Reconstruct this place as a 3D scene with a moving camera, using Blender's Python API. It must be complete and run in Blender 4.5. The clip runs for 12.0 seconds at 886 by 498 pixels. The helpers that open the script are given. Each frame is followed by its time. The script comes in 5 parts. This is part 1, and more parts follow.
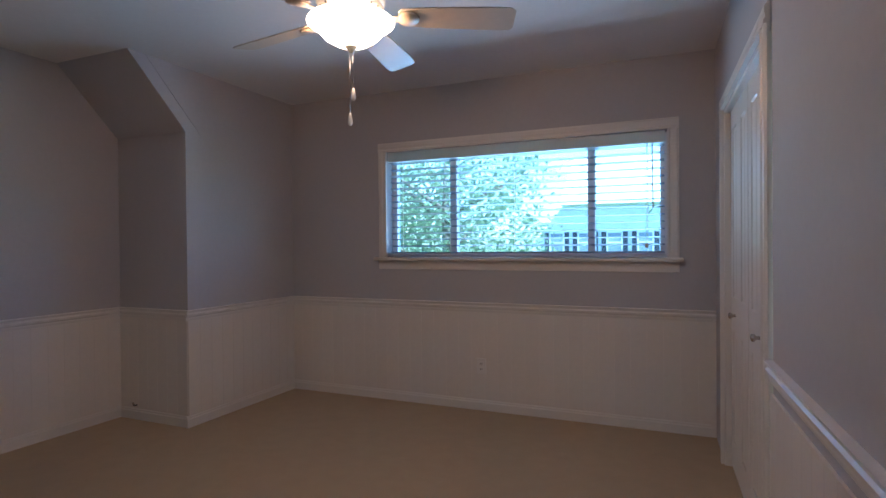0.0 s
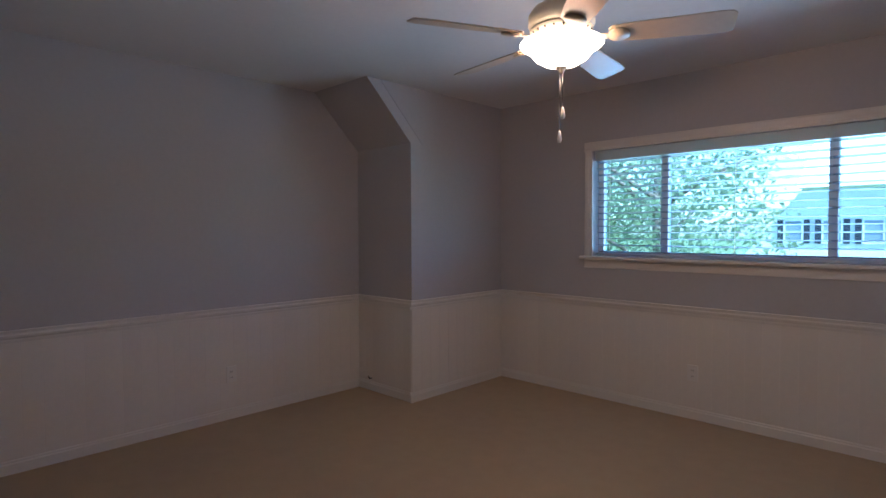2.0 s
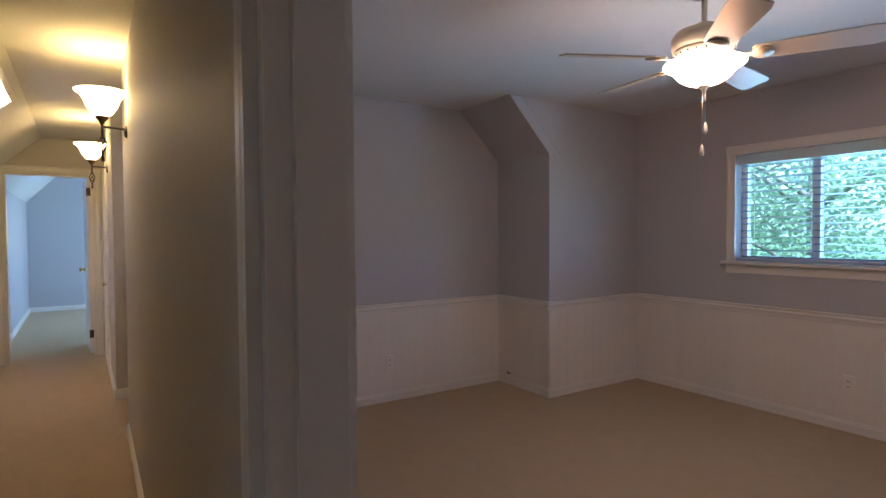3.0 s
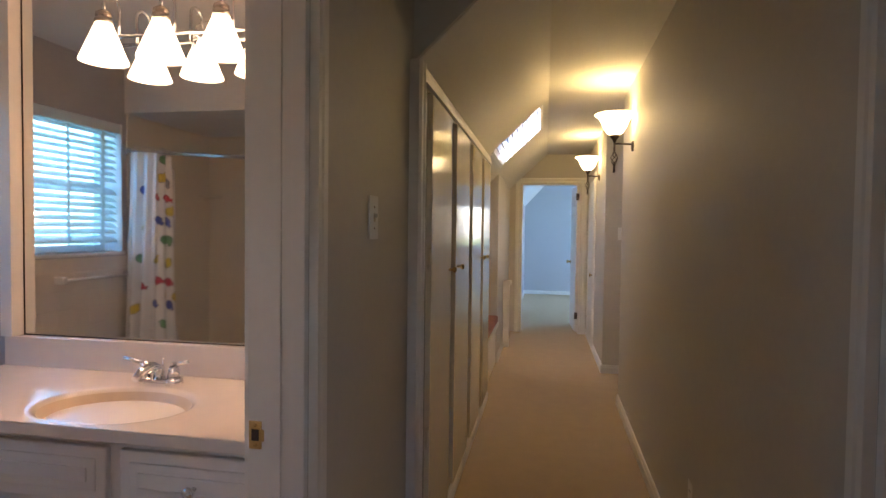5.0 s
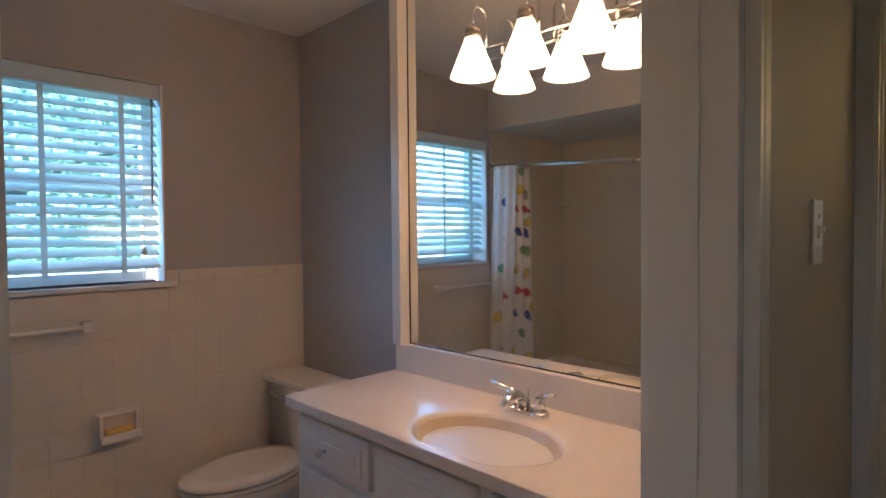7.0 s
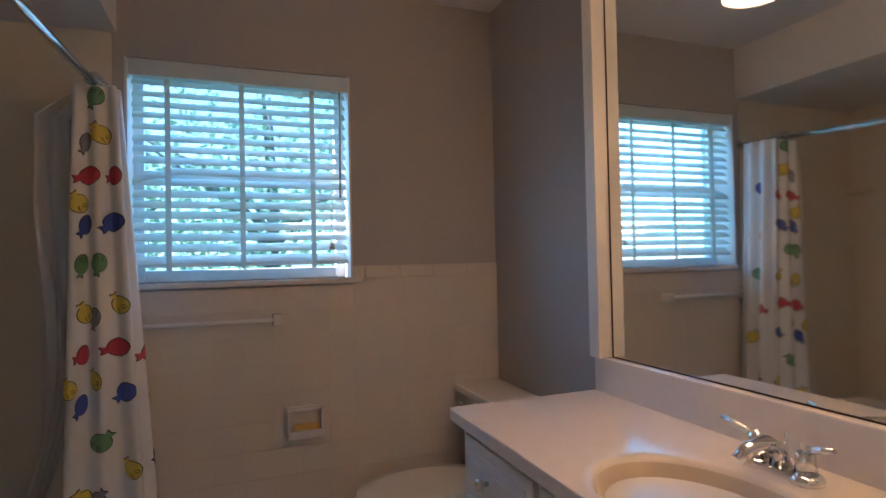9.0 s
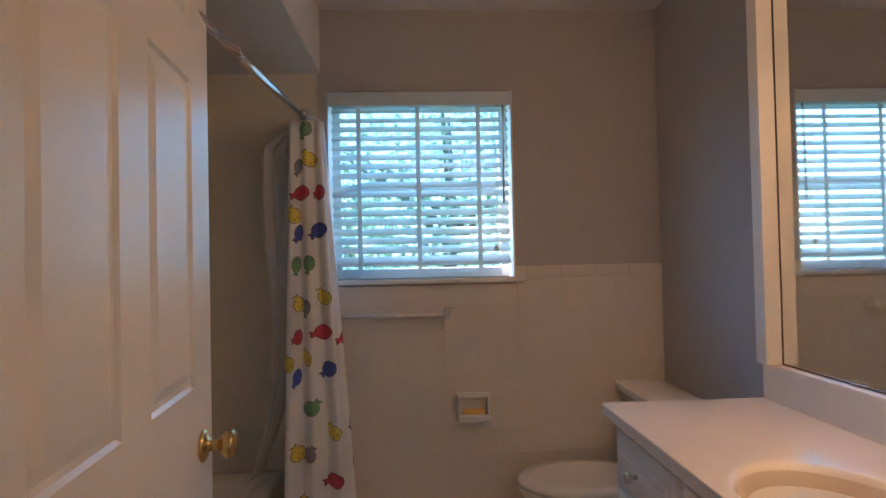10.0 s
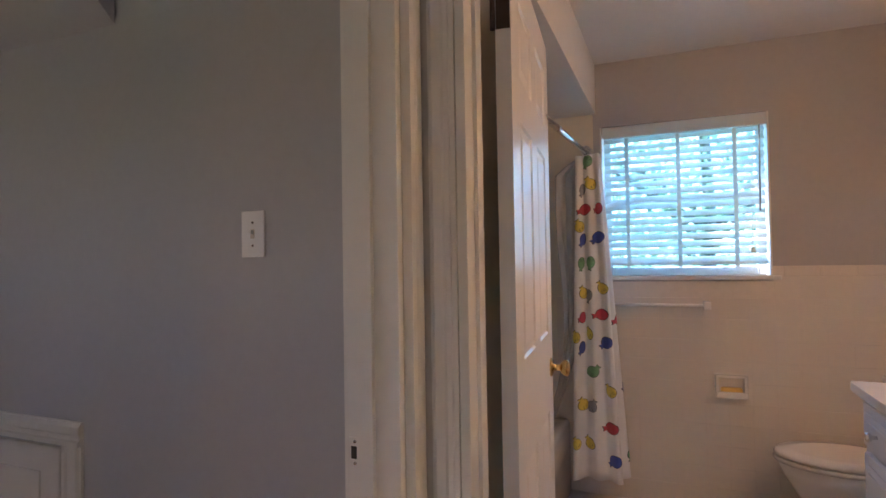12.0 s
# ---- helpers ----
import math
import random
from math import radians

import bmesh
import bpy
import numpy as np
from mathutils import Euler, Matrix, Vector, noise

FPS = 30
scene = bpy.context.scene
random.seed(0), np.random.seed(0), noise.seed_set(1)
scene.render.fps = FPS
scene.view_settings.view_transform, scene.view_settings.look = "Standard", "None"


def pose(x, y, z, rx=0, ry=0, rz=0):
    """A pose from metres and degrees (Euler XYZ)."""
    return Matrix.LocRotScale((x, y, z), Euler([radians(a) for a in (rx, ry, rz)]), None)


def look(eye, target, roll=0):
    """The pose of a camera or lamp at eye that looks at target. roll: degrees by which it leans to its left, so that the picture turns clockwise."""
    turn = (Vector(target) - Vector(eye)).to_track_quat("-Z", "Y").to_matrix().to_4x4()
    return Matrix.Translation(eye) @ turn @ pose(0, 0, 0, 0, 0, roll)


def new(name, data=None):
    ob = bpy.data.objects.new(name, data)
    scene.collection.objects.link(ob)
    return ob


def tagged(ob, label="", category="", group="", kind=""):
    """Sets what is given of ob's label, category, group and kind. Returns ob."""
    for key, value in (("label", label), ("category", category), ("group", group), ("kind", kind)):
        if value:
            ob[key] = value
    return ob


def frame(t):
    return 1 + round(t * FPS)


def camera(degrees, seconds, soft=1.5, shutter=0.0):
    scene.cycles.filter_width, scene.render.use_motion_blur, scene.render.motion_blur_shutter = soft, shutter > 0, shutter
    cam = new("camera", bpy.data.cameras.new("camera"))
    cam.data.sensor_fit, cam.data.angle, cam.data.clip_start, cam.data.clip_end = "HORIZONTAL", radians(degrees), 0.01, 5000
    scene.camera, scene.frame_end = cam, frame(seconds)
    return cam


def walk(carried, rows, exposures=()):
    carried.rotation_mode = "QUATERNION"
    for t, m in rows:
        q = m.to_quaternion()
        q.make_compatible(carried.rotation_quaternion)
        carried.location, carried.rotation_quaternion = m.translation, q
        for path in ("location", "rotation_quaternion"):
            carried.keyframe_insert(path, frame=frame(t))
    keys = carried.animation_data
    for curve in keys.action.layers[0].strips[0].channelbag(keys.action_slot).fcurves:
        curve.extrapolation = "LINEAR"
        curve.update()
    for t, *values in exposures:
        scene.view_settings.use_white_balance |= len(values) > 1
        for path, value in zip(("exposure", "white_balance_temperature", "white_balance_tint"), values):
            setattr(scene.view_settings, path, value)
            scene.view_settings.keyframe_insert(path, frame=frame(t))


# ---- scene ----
cam = camera(77.2, 12.0)
PATH = [
    (0, (1.016, 0.418, 1.225), (0.22, 2.253, 1.207), -0.5),
    (0.5, (1.024, 0.373, 1.239), (-0.007, 2.086, 1.216), -0.5),
    (1, (1.039, 0.347, 1.244), (-0.154, 1.951, 1.203), -0.5),
    (1.5, (1.06, 0.341, 1.285), (-0.245, 1.856, 1.217), -0.2),
    (2, (1.083, 0.281, 1.331), (-0.31, 1.714, 1.264), -0.2),
    (2.5, (1.159, 0.153, 1.36), (-0.309, 1.509, 1.289), -0.2),
    (3, (1.26, -0.04, 1.358), (-0.414, 1.053, 1.301), -0.4),
    (3.4, (1.338, -0.168, 1.355), (-0.512, 0.591, 1.302), -0.5),
    (3.5, (1.366, -0.2, 1.358), (-0.519, 0.467, 1.302), -0.8),
    (3.7, (1.418, -0.245, 1.343), (-0.52, 0.246, 1.292), -0.7),
    (5.3, (1.527, -0.423, 1.358), (-0.403, -0.946, 1.294), 0.4),
    (5.5, (1.506, -0.453, 1.354), (-0.391, -1.085, 1.291), 0.1),
    (6, (1.456, -0.526, 1.366), (-0.329, -1.425, 1.301), 0.1),
    (6.5, (1.362, -0.588, 1.37), (-0.25, -1.757, 1.304), -0.1),
    (7, (1.27, -0.626, 1.398), (-0.151, -2.032, 1.343), -0.5),
    (7.2, (1.242, -0.643, 1.393), (-0.106, -2.12, 1.36), -0.5),
    (8.8, (0.888, -0.836, 1.255), (0.094, -2.671, 1.305), -1.1),
    (9, (0.881, -0.853, 1.276), (0.174, -2.723, 1.309), -1.2),
    (9.5, (0.84, -0.845, 1.287), (0.494, -2.814, 1.314), -1.3),
    (10, (0.851, -0.688, 1.291), (0.761, -2.686, 1.326), -1.2),
    (10.5, (0.835, -0.464, 1.298), (0.924, -2.461, 1.342), -1.0),
    (11, (0.819, -0.241, 1.298), (1.097, -2.22, 1.343), -1.0),
    (11.5, (0.84, -0.02, 1.29), (1.333, -1.958, 1.329), -0.7),
    (12, (0.896, 0.07, 1.296), (1.652, -1.781, 1.344), -0.9),
]
EXPOSURE = [(0, 2.66, 5900, 25), (1.5, 2.55, 5900, 25), (2.5, 2.68, 6100, 26), (3.7, 3.1, 6200, 26), (6, 2.90, 6150, 24), (7.2, 2.72, 6150, 22), (8.8, 2.56, 6150, 21), (9.5, 2.62, 6350, 22), (10, 2.72, 6500, 23), (11, 3.12, 6400, 23), (12, 3.32, 6350, 25)]
walk(cam, [(t, look(eye, target, roll)) for t, eye, target, roll in PATH], exposures=EXPOSURE)

# ---------------------------------------------------------------- world and light
world = bpy.data.worlds.new("sky")
scene.world = world
world.use_nodes = True
wn = world.node_tree.nodes
sky = wn.new("ShaderNodeTexSky")
sky.sky_type = "NISHITA"
sky.sun_disc = False
sky.sun_elevation = radians(50)
sky.sun_rotation = radians(104)
wn["Background"].inputs["Strength"].default_value = 0.15
world.node_tree.links.new(sky.outputs["Color"], wn["Background"].inputs["Color"])
sun_data = bpy.data.lights.new("sun", "SUN")
sun_data.energy, sun_data.angle, sun_data.color = 5.0, radians(0.6), (1.0, 0.95, 0.88)
sun = new("sun", sun_data)
sun.matrix_world = look((20, -5, 20), (0, 0, 0))
tagged(sun, kind="structure")


def lamp(name, kind, loc, watts, color, size=0.05):
    data = bpy.data.lights.new(name, kind)
    data.energy, data.color = watts, color
    if kind == "POINT":
        data.shadow_soft_size = size
    ob = new(name, data)
    ob.location = loc
    tagged(ob, kind="structure")
    return ob


def area(name, at, towards, w, h, watts, color):
    data = bpy.data.lights.new(name, "AREA")
    data.shape, data.size, data.size_y, data.energy, data.color = "RECTANGLE", w, h, watts, color
    ob = new(name, data)
    ob.matrix_world = look(at, towards)
    tagged(ob, kind="structure")
    return ob


WARM = (1.0, 0.54, 0.25)
DAY = (0.45, 0.75, 1.0)
area("daylight_bedroom", (-0.1, 6.6, 0.45), (-0.1, 4.36, 1.55), 3.0, 1.0, 36, DAY)
area("daylight_bathroom", (0.83, -3.5, 1.66), (0.83, -2.0, 1.6), 0.78, 0.75, 0.9, DAY)
area("daylight_far_room", (-9.2, 2.35, 1.5), (-9.2, 0.0, 1.2), 1.2, 1.0, 10, DAY)
area("daylight_side_room", (3.88, 0.55, 1.55), (2.0, -0.2, 1.3), 0.46, 0.46, 0.055, (1.0, 0.88, 0.86))

# ---------------------------------------------------------------- materials


def shader(name, color, rough=0.5, metal=0.0, var=0.06, scale=9.0, bump=0.0, bump_scale=180.0, spec=0.5, rand=0.0):
    """A surface with broad and fine tone variation, fine relief and a varied gloss."""
    m = bpy.data.materials.new(name)
    m.use_nodes = True
    nt = m.node_tree
    n, link = nt.nodes, nt.links.new
    b = n["Principled BSDF"]
    b.inputs["Metallic"].default_value = metal
    b.inputs["Specular IOR Level"].default_value = spec
    co = n.new("ShaderNodeTexCoord")
    big = n.new("ShaderNodeTexNoise")
    big.inputs["Scale"].default_value = scale * 0.15
    big.inputs["Detail"].default_value = 3
    fine = n.new("ShaderNodeTexNoise")
    fine.inputs["Scale"].default_value = scale * 4
    fine.inputs["Detail"].default_value = 4
    link(co.outputs["Object"], big.inputs["Vector"])
    link(co.outputs["Object"], fine.inputs["Vector"])
    add = n.new("ShaderNodeMath")
    add.operation = "ADD"
    link(big.outputs["Fac"], add.inputs[0])
    link(fine.outputs["Fac"], add.inputs[1])
    mr = n.new("ShaderNodeMapRange")
    mr.inputs["From Min"].default_value = 0.6
    mr.inputs["From Max"].default_value = 1.4
    mr.inputs["To Min"].default_value = 1 - var
    mr.inputs["To Max"].default_value = 1 + var
    link(add.outputs[0], mr.inputs["Value"])
    mul = n.new("ShaderNodeVectorMath")
    mul.operation = "SCALE"
    mul.inputs[0].default_value = color[:3]
    last = mr.outputs[0]
    if rand:
        oi = n.new("ShaderNodeObjectInfo")
        m2 = n.new("ShaderNodeMapRange")
        m2.inputs["To Min"].default_value = 1 - rand
        m2.inputs["To Max"].default_value = 1 + rand
        link(oi.outputs["Random"], m2.inputs["Value"])
        mm = n.new("ShaderNodeMath")
        mm.operation = "MULTIPLY"
        link(last, mm.inputs[0])
        link(m2.outputs[0], mm.inputs[1])
        last = mm.outputs[0]
    link(last, mul.inputs["Scale"])
    link(mul.outputs[0], b.inputs["Base Color"])
    r = n.new("ShaderNodeMapRange")
    r.inputs["To Min"].default_value = max(0.0, rough - 0.06)
    r.inputs["To Max"].default_value = min(1.0, rough + 0.06)
    link(big.outputs["Fac"], r.inputs["Value"])
    link(r.outputs[0], b.inputs["Roughness"])
    if bump:
        bn = n.new("ShaderNodeTexNoise")
        bn.inputs["Scale"].default_value = bump_scale
        bn.inputs["Detail"].default_value = 3
        link(co.outputs["Object"], bn.inputs["Vector"])
        bp = n.new("ShaderNodeBump")
        bp.inputs["Strength"].default_value = bump
        bp.inputs["Distance"].default_value = 0.004
        link(bn.outputs["Fac"], bp.inputs["Height"])
        link(bp.outputs["Normal"], b.inputs["Normal"])
    return m


def glow(name, color, strength, tint=(1, 1, 1)):
    m = shader(name, tint, 0.3, var=0.02)
    b = m.node_tree.nodes["Principled BSDF"]
    b.inputs["Emission Color"].default_value = (*color, 1)
    b.inputs["Emission Strength"].default_value = strength
    return m


def glass(name):
    m = bpy.data.materials.new(name)
    m.use_nodes = True
    n, link = m.node_tree.nodes, m.node_tree.links.new
    n.clear()
    out = n.new("ShaderNodeOutputMaterial")
    mix = n.new("ShaderNodeMixShader")
    t = n.new("ShaderNodeBsdfTransparent")
    g = n.new("ShaderNodeBsdfGlossy")
    g.inputs["Roughness"].default_value = 0.02
    # clear glass; the cool cast of the daylight is put in as a blue tint
    t.inputs["Color"].default_value = (0.59, 0.84, 0.98, 1)
    mix.inputs[0].default_value = 0.06
    link(t.outputs[0], mix.inputs[1])
    link(g.outputs[0], mix.inputs[2])
    link(mix.outputs[0], out.inputs["Surface"])
    return m


M_WALL = shader("grey_blue_wall_paint", (0.50, 0.50, 0.52), 0.62, var=0.035, bump=0.10, bump_scale=420)
M_HALL = shader("greige_wall_paint", (0.58, 0.55, 0.50), 0.6, var=0.035, bump=0.10, bump_scale=420)
M_BATHWALL = shader("taupe_bath_paint", (0.46, 0.44, 0.43), 0.55, var=0.035, bump=0.10, bump_scale=420)
M_CEIL = shader("white_ceiling_paint", (0.74, 0.73, 0.71), 0.8, var=0.03, bump=0.18, bump_scale=260)
M_TRIM = shader("white_gloss_trim", (0.78, 0.76, 0.72), 0.30, var=0.02)
M_WAINSCOT = shader("white_wainscot_paint", (0.78, 0.75, 0.70), 0.42, var=0.03, bump=0.04, bump_scale=120, rand=0.015)
M_CARPET = shader("beige_carpet", (0.52, 0.40, 0.27), 0.95, var=0.06, scale=60, bump=0.9, bump_scale=330, spec=0.1)
M_CABINET = shader("cream_cabinet_paint", (0.74, 0.68, 0.55), 0.13, var=0.03)
M_TILE = shader("cream_wall_tile", (0.74, 0.68, 0.60), 0.12, var=0.025, bump=0.03, bump_scale=14, rand=0.012)
M_GROUT = shader("pale_grout", (0.73, 0.67, 0.59), 0.6, var=0.06)
M_SURROUND = shader("almond_tub_surround", (0.80, 0.74, 0.62), 0.22, var=0.03, bump=0.03, bump_scale=14)
M_FLOORTILE = shader("cream_bath_floor", (0.72, 0.65, 0.57), 0.3, var=0.06, scale=14, bump=0.05, bump_scale=90)
M_PORCELAIN = shader("white_porcelain", (0.80, 0.77, 0.73), 0.10, var=0.015)
# marble of the top, with the bowl's shade and warm light in the colour
M_BOWL_SHADE = shader("shaded_marble_bowl", (0.62, 0.52, 0.40), 0.3, var=0.03, scale=5)
M_COUNTER = shader("cultured_marble_top", (0.80, 0.74, 0.66), 0.18, var=0.03, scale=5)
M_CHROME = shader("polished_chrome", (0.78, 0.79, 0.80), 0.08, 1.0, var=0.02)
M_NICKEL = shader("brushed_nickel", (0.55, 0.50, 0.45), 0.25, 1.0, var=0.04)
M_BRASS = shader("polished_brass", (0.66, 0.47, 0.20), 0.22, 1.0, var=0.06)
M_BRONZE = shader("dark_bronze", (0.07, 0.05, 0.04), 0.4, 0.7, var=0.15)
M_DARK = shader("dark_gap", (0.03, 0.025, 0.02), 0.7)
M_MIRROR = shader("silvered_mirror", (0.86, 0.88, 0.86), 0.015, 1.0, var=0.0)
M_BLIND = shader("white_blind_slat", (0.82, 0.83, 0.84), 0.35, var=0.02)
_n, _l = M_BLIND.node_tree.nodes, M_BLIND.node_tree.links
_tr, _mx = _n.new("ShaderNodeBsdfTranslucent"), _n.new("ShaderNodeMixShader")
_tr.inputs["Color"].default_value = (0.80, 0.90, 0.86, 1)
_mx.inputs[0].default_value = 0.38
_l.new(_n["Principled BSDF"].outputs[0], _mx.inputs[1])
_l.new(_tr.outputs[0], _mx.inputs[2])
_l.new(_mx.outputs[0], _n["Material Output"].inputs["Surface"])
# white bedroom slats; the backlit shade of their undersides is in this dark colour
M_SLAT_SHADED = shader("shaded_white_slat", (0.20, 0.25, 0.31), 0.4, var=0.02)
M_LINER = shader("clear_vinyl_liner", (0.92, 0.92, 0.89), 0.3, var=0.03)
_n, _l = M_LINER.node_tree.nodes, M_LINER.node_tree.links
_tr, _mx = _n.new("ShaderNodeBsdfTransparent"), _n.new("ShaderNodeMixShader")
_mx.inputs[0].default_value = 0.5
_l.new(_n["Principled BSDF"].outputs[0], _mx.inputs[1])
_l.new(_tr.outputs[0], _mx.inputs[2])
_l.new(_mx.outputs[0], _n["Material Output"].inputs["Surface"])
M_VINYL = shader("white_vinyl_window", (0.80, 0.81, 0.82), 0.35, var=0.02)
M_PLATE = shader("white_plastic_plate", (0.80, 0.79, 0.76), 0.3, var=0.01)
M_BLADE = shader("cream_fan_blade", (0.56, 0.48, 0.37), 0.35, var=0.05, bump=0.03, bump_scale=40)
M_FANMETAL = shader("antique_white_fan_metal", (0.62, 0.54, 0.42), 0.4, 0.1, var=0.06)
M_CURTAIN = shader("white_vinyl_curtain", (0.80, 0.80, 0.79), 0.35, var=0.03, bump=0.05, bump_scale=30)
M_SOAP = shader("yellow_soap", (0.75, 0.48, 0.12), 0.4, var=0.06)
M_CUSHION = shader("faded_red_cushion", (0.32, 0.15, 0.12), 0.9, var=0.2, scale=30, bump=0.4)
M_GLASS = glass("cool_tint_glass")
M_DIFFUSER = bpy.data.materials.new("white_acrylic")
M_DIFFUSER.use_nodes = True
_d = M_DIFFUSER.node_tree.nodes["Principled BSDF"]
_d.inputs["Base Color"].default_value = (0.85, 0.86, 0.88, 1)
_d.inputs["Transmission Weight"].default_value = 1.0
_d.inputs["Roughness"].default_value = 0.9
M_BOWL = glow("lit_alabaster_glass", (1.0, 0.80, 0.55), 1.6)
M_SHADE = glow("lit_frosted_glass", (1.0, 0.70, 0.40), 0.6)
M_SCONCE = glow("lit_amber_glass", (1.0, 0.74, 0.34), 1.3)
M_LEAF = shader("tree_foliage", (0.12, 0.16, 0.07), 0.5, var=0.3, scale=3)
_n, _l = M_LEAF.node_tree.nodes, M_LEAF.node_tree.links
_t = _n.new("ShaderNodeBsdfTranslucent")
_t.inputs["Color"].default_value = (0.40, 0.50, 0.32, 1)
_m = _n.new("ShaderNodeMixShader")
_m.inputs[0].default_value = 0.5
_l.new(_n["Principled BSDF"].outputs[0], _m.inputs[1])
_l.new(_t.outputs[0], _m.inputs[2])
_l.new(_m.outputs[0], _n["Material Output"].inputs["Surface"])
M_BARK = shader("tree_bark", (0.16, 0.12, 0.09), 0.9, var=0.2, bump=0.5, bump_scale=30)
M_LAWN = shader("lawn", (0.10, 0.15, 0.05), 0.9, var=0.25, scale=2)
M_SIDING = shader("white_house_siding", (0.78, 0.78, 0.76), 0.6, var=0.04)
M_BLOCKER = shader("grey_light_blocker", (0.42, 0.41, 0.40), 0.85, var=0.15, scale=20)
M_SHUTTER = shader("black_shutter", (0.03, 0.035, 0.05), 0.5)
M_WINPANE = shader("far_window_pane", (0.25, 0.30, 0.36), 0.1)
FISH = {
    "yellow": shader("yellow_print", (0.75, 0.60, 0.10), 0.4),
    "red": shader("red_print", (0.55, 0.06, 0.09), 0.4),
    "blue": shader("blue_print", (0.05, 0.09, 0.42), 0.4),
    "green": shader("green_print", (0.16, 0.36, 0.18), 0.4),
    "grey": shader("grey_print", (0.25, 0.28, 0.34), 0.4),
    "ink": shader("black_ink", (0.03, 0.03, 0.03), 0.5),
}

# ---------------------------------------------------------------- mesh helpers


def add_box(bm, x0, y0, z0, x1, y1, z1, bevel=0.0):
    r = bmesh.ops.create_cube(bm, size=1.0)
    vs = r["verts"]
    for v in vs:
        v.co = Vector(((x0 + x1) / 2 + v.co.x * (x1 - x0), (y0 + y1) / 2 + v.co.y * (y1 - y0), (z0 + z1) / 2 + v.co.z * (z1 - z0)))
    if bevel:
        es = list({e for v in vs for e in v.link_edges})
        bmesh.ops.bevel(bm, geom=es, offset=bevel, segments=2, affect="EDGES", profile=0.5)
    return bm


def boxes(*bs, bevel=0.0):
    bm = bmesh.new()
    for b in bs:
        add_box(bm, *b, bevel=bevel)
    return bm


def prism(points, z0, z1):
    """A footprint raised from z0 to z1."""
    bm = bmesh.new()
    lo = [bm.verts.new((x, y, z0)) for x, y in points]
    hi = [bm.verts.new((x, y, z1)) for x, y in points]
    n = len(points)
    bm.faces.new(lo)
    bm.faces.new(hi)
    for i in range(n):
        bm.faces.new((lo[i], lo[(i + 1) % n], hi[(i + 1) % n], hi[i]))
    bmesh.ops.recalc_face_normals(bm, faces=bm.faces)
    return bm


def sweep(profile, start, end, out, up, bm=None):
    """A straight moulding: profile points (along out, along up) carried from start to end."""
    bm = bm or bmesh.new()
    o, u = Vector(out), Vector(up)
    a = [bm.verts.new(Vector(start) + o * p + u * q) for p, q in profile]
    b = [bm.verts.new(Vector(end) + o * p + u * q) for p, q in profile]
    n = len(profile)
    fs = [bm.faces.new(a), bm.faces.new(b)]
    for i in range(n):
        fs.append(bm.faces.new((a[i], a[(i + 1) % n], b[(i + 1) % n], b[i])))
    bmesh.ops.recalc_face_normals(bm, faces=fs)
    return bm


def lathe(profile, seg=32, bm=None, at=(0, 0, 0), axis="Z"):
    """A turned body: profile of (radius, height)."""
    bm = bm or bmesh.new()
    rings = []
    for r, h in profile:
        ring = []
        for i in range(seg):
            a = 2 * math.pi * i / seg
            p = Vector((r * math.cos(a), r * math.sin(a), h))
            if axis == "X":
                p = Vector((p.z, p.x, p.y))
            elif axis == "Y":
                p = Vector((p.x, p.z, p.y))
            ring.append(bm.verts.new(p + Vector(at)))
        rings.append(ring)
    fs = []
    for a, b in zip(rings, rings[1:]):
        for i in range(seg):
            fs.append(bm.faces.new((a[i], a[(i + 1) % seg], b[(i + 1) % seg], b[i])))
    for ring, (r, h) in ((rings[0], profile[0]), (rings[-1], profile[-1])):
        if r > 1e-4:
            fs.append(bm.faces.new(ring))
    bmesh.ops.recalc_face_normals(bm, faces=fs)
    for f in fs:
        f.smooth = True
    return bm


def tube(points, radius, seg=10, bm=None):
    """A round bar along points."""
    bm = bm or bmesh.new()
    pts = [Vector(p) for p in points]
    rings = []
    ref = Vector((0.13, 0.31, 0.94))
    for i, p in enumerate(pts):
        d = (pts[min(i + 1, len(pts) - 1)] - pts[max(i - 1, 0)]).normalized()
        u = d.cross(ref).normalized()
        w = d.cross(u)
        rad = radius[i] if isinstance(radius, (list, tuple)) else radius
        rings.append([bm.verts.new(p + (u * math.cos(2 * math.pi * k / seg) + w * math.sin(2 * math.pi * k / seg)) * rad) for k in range(seg)])
    fs = [bm.faces.new(rings[0]), bm.faces.new(rings[-1])]
    for a, b in zip(rings, rings[1:]):
        for i in range(seg):
            f = bm.faces.new((a[i], a[(i + 1) % seg], b[(i + 1) % seg], b[i]))
            f.smooth = True
            fs.append(f)
    bmesh.ops.recalc_face_normals(bm, faces=fs)
    return bm


def arc(c, r, a0, a1, n, plane="XZ"):
    out = []
    for i in range(n + 1):
        a = radians(a0 + (a1 - a0) * i / n)
        p, q = r * math.cos(a), r * math.sin(a)
        out.append({"XZ": (c[0] + p, c[1], c[2] + q), "YZ": (c[0], c[1] + p, c[2] + q), "XY": (c[0] + p, c[1] + q, c[2])}[plane])
    return out


def put_mesh(name, bm, mat):
    me = bpy.data.meshes.new(name)
    bm.to_mesh(me)
    bm.free()
    me.materials.append(mat)
    return new(name, me)


def part(name, bm, mat, parent, label=""):
    ob = put_mesh(name, bm, mat)
    ob.parent = parent
    ob.matrix_parent_inverse = Matrix.Translation(parent.location).inverted() if parent.parent is None and parent.rotation_euler == Euler() else parent.matrix_basis.inverted()
    return tagged(ob, label)


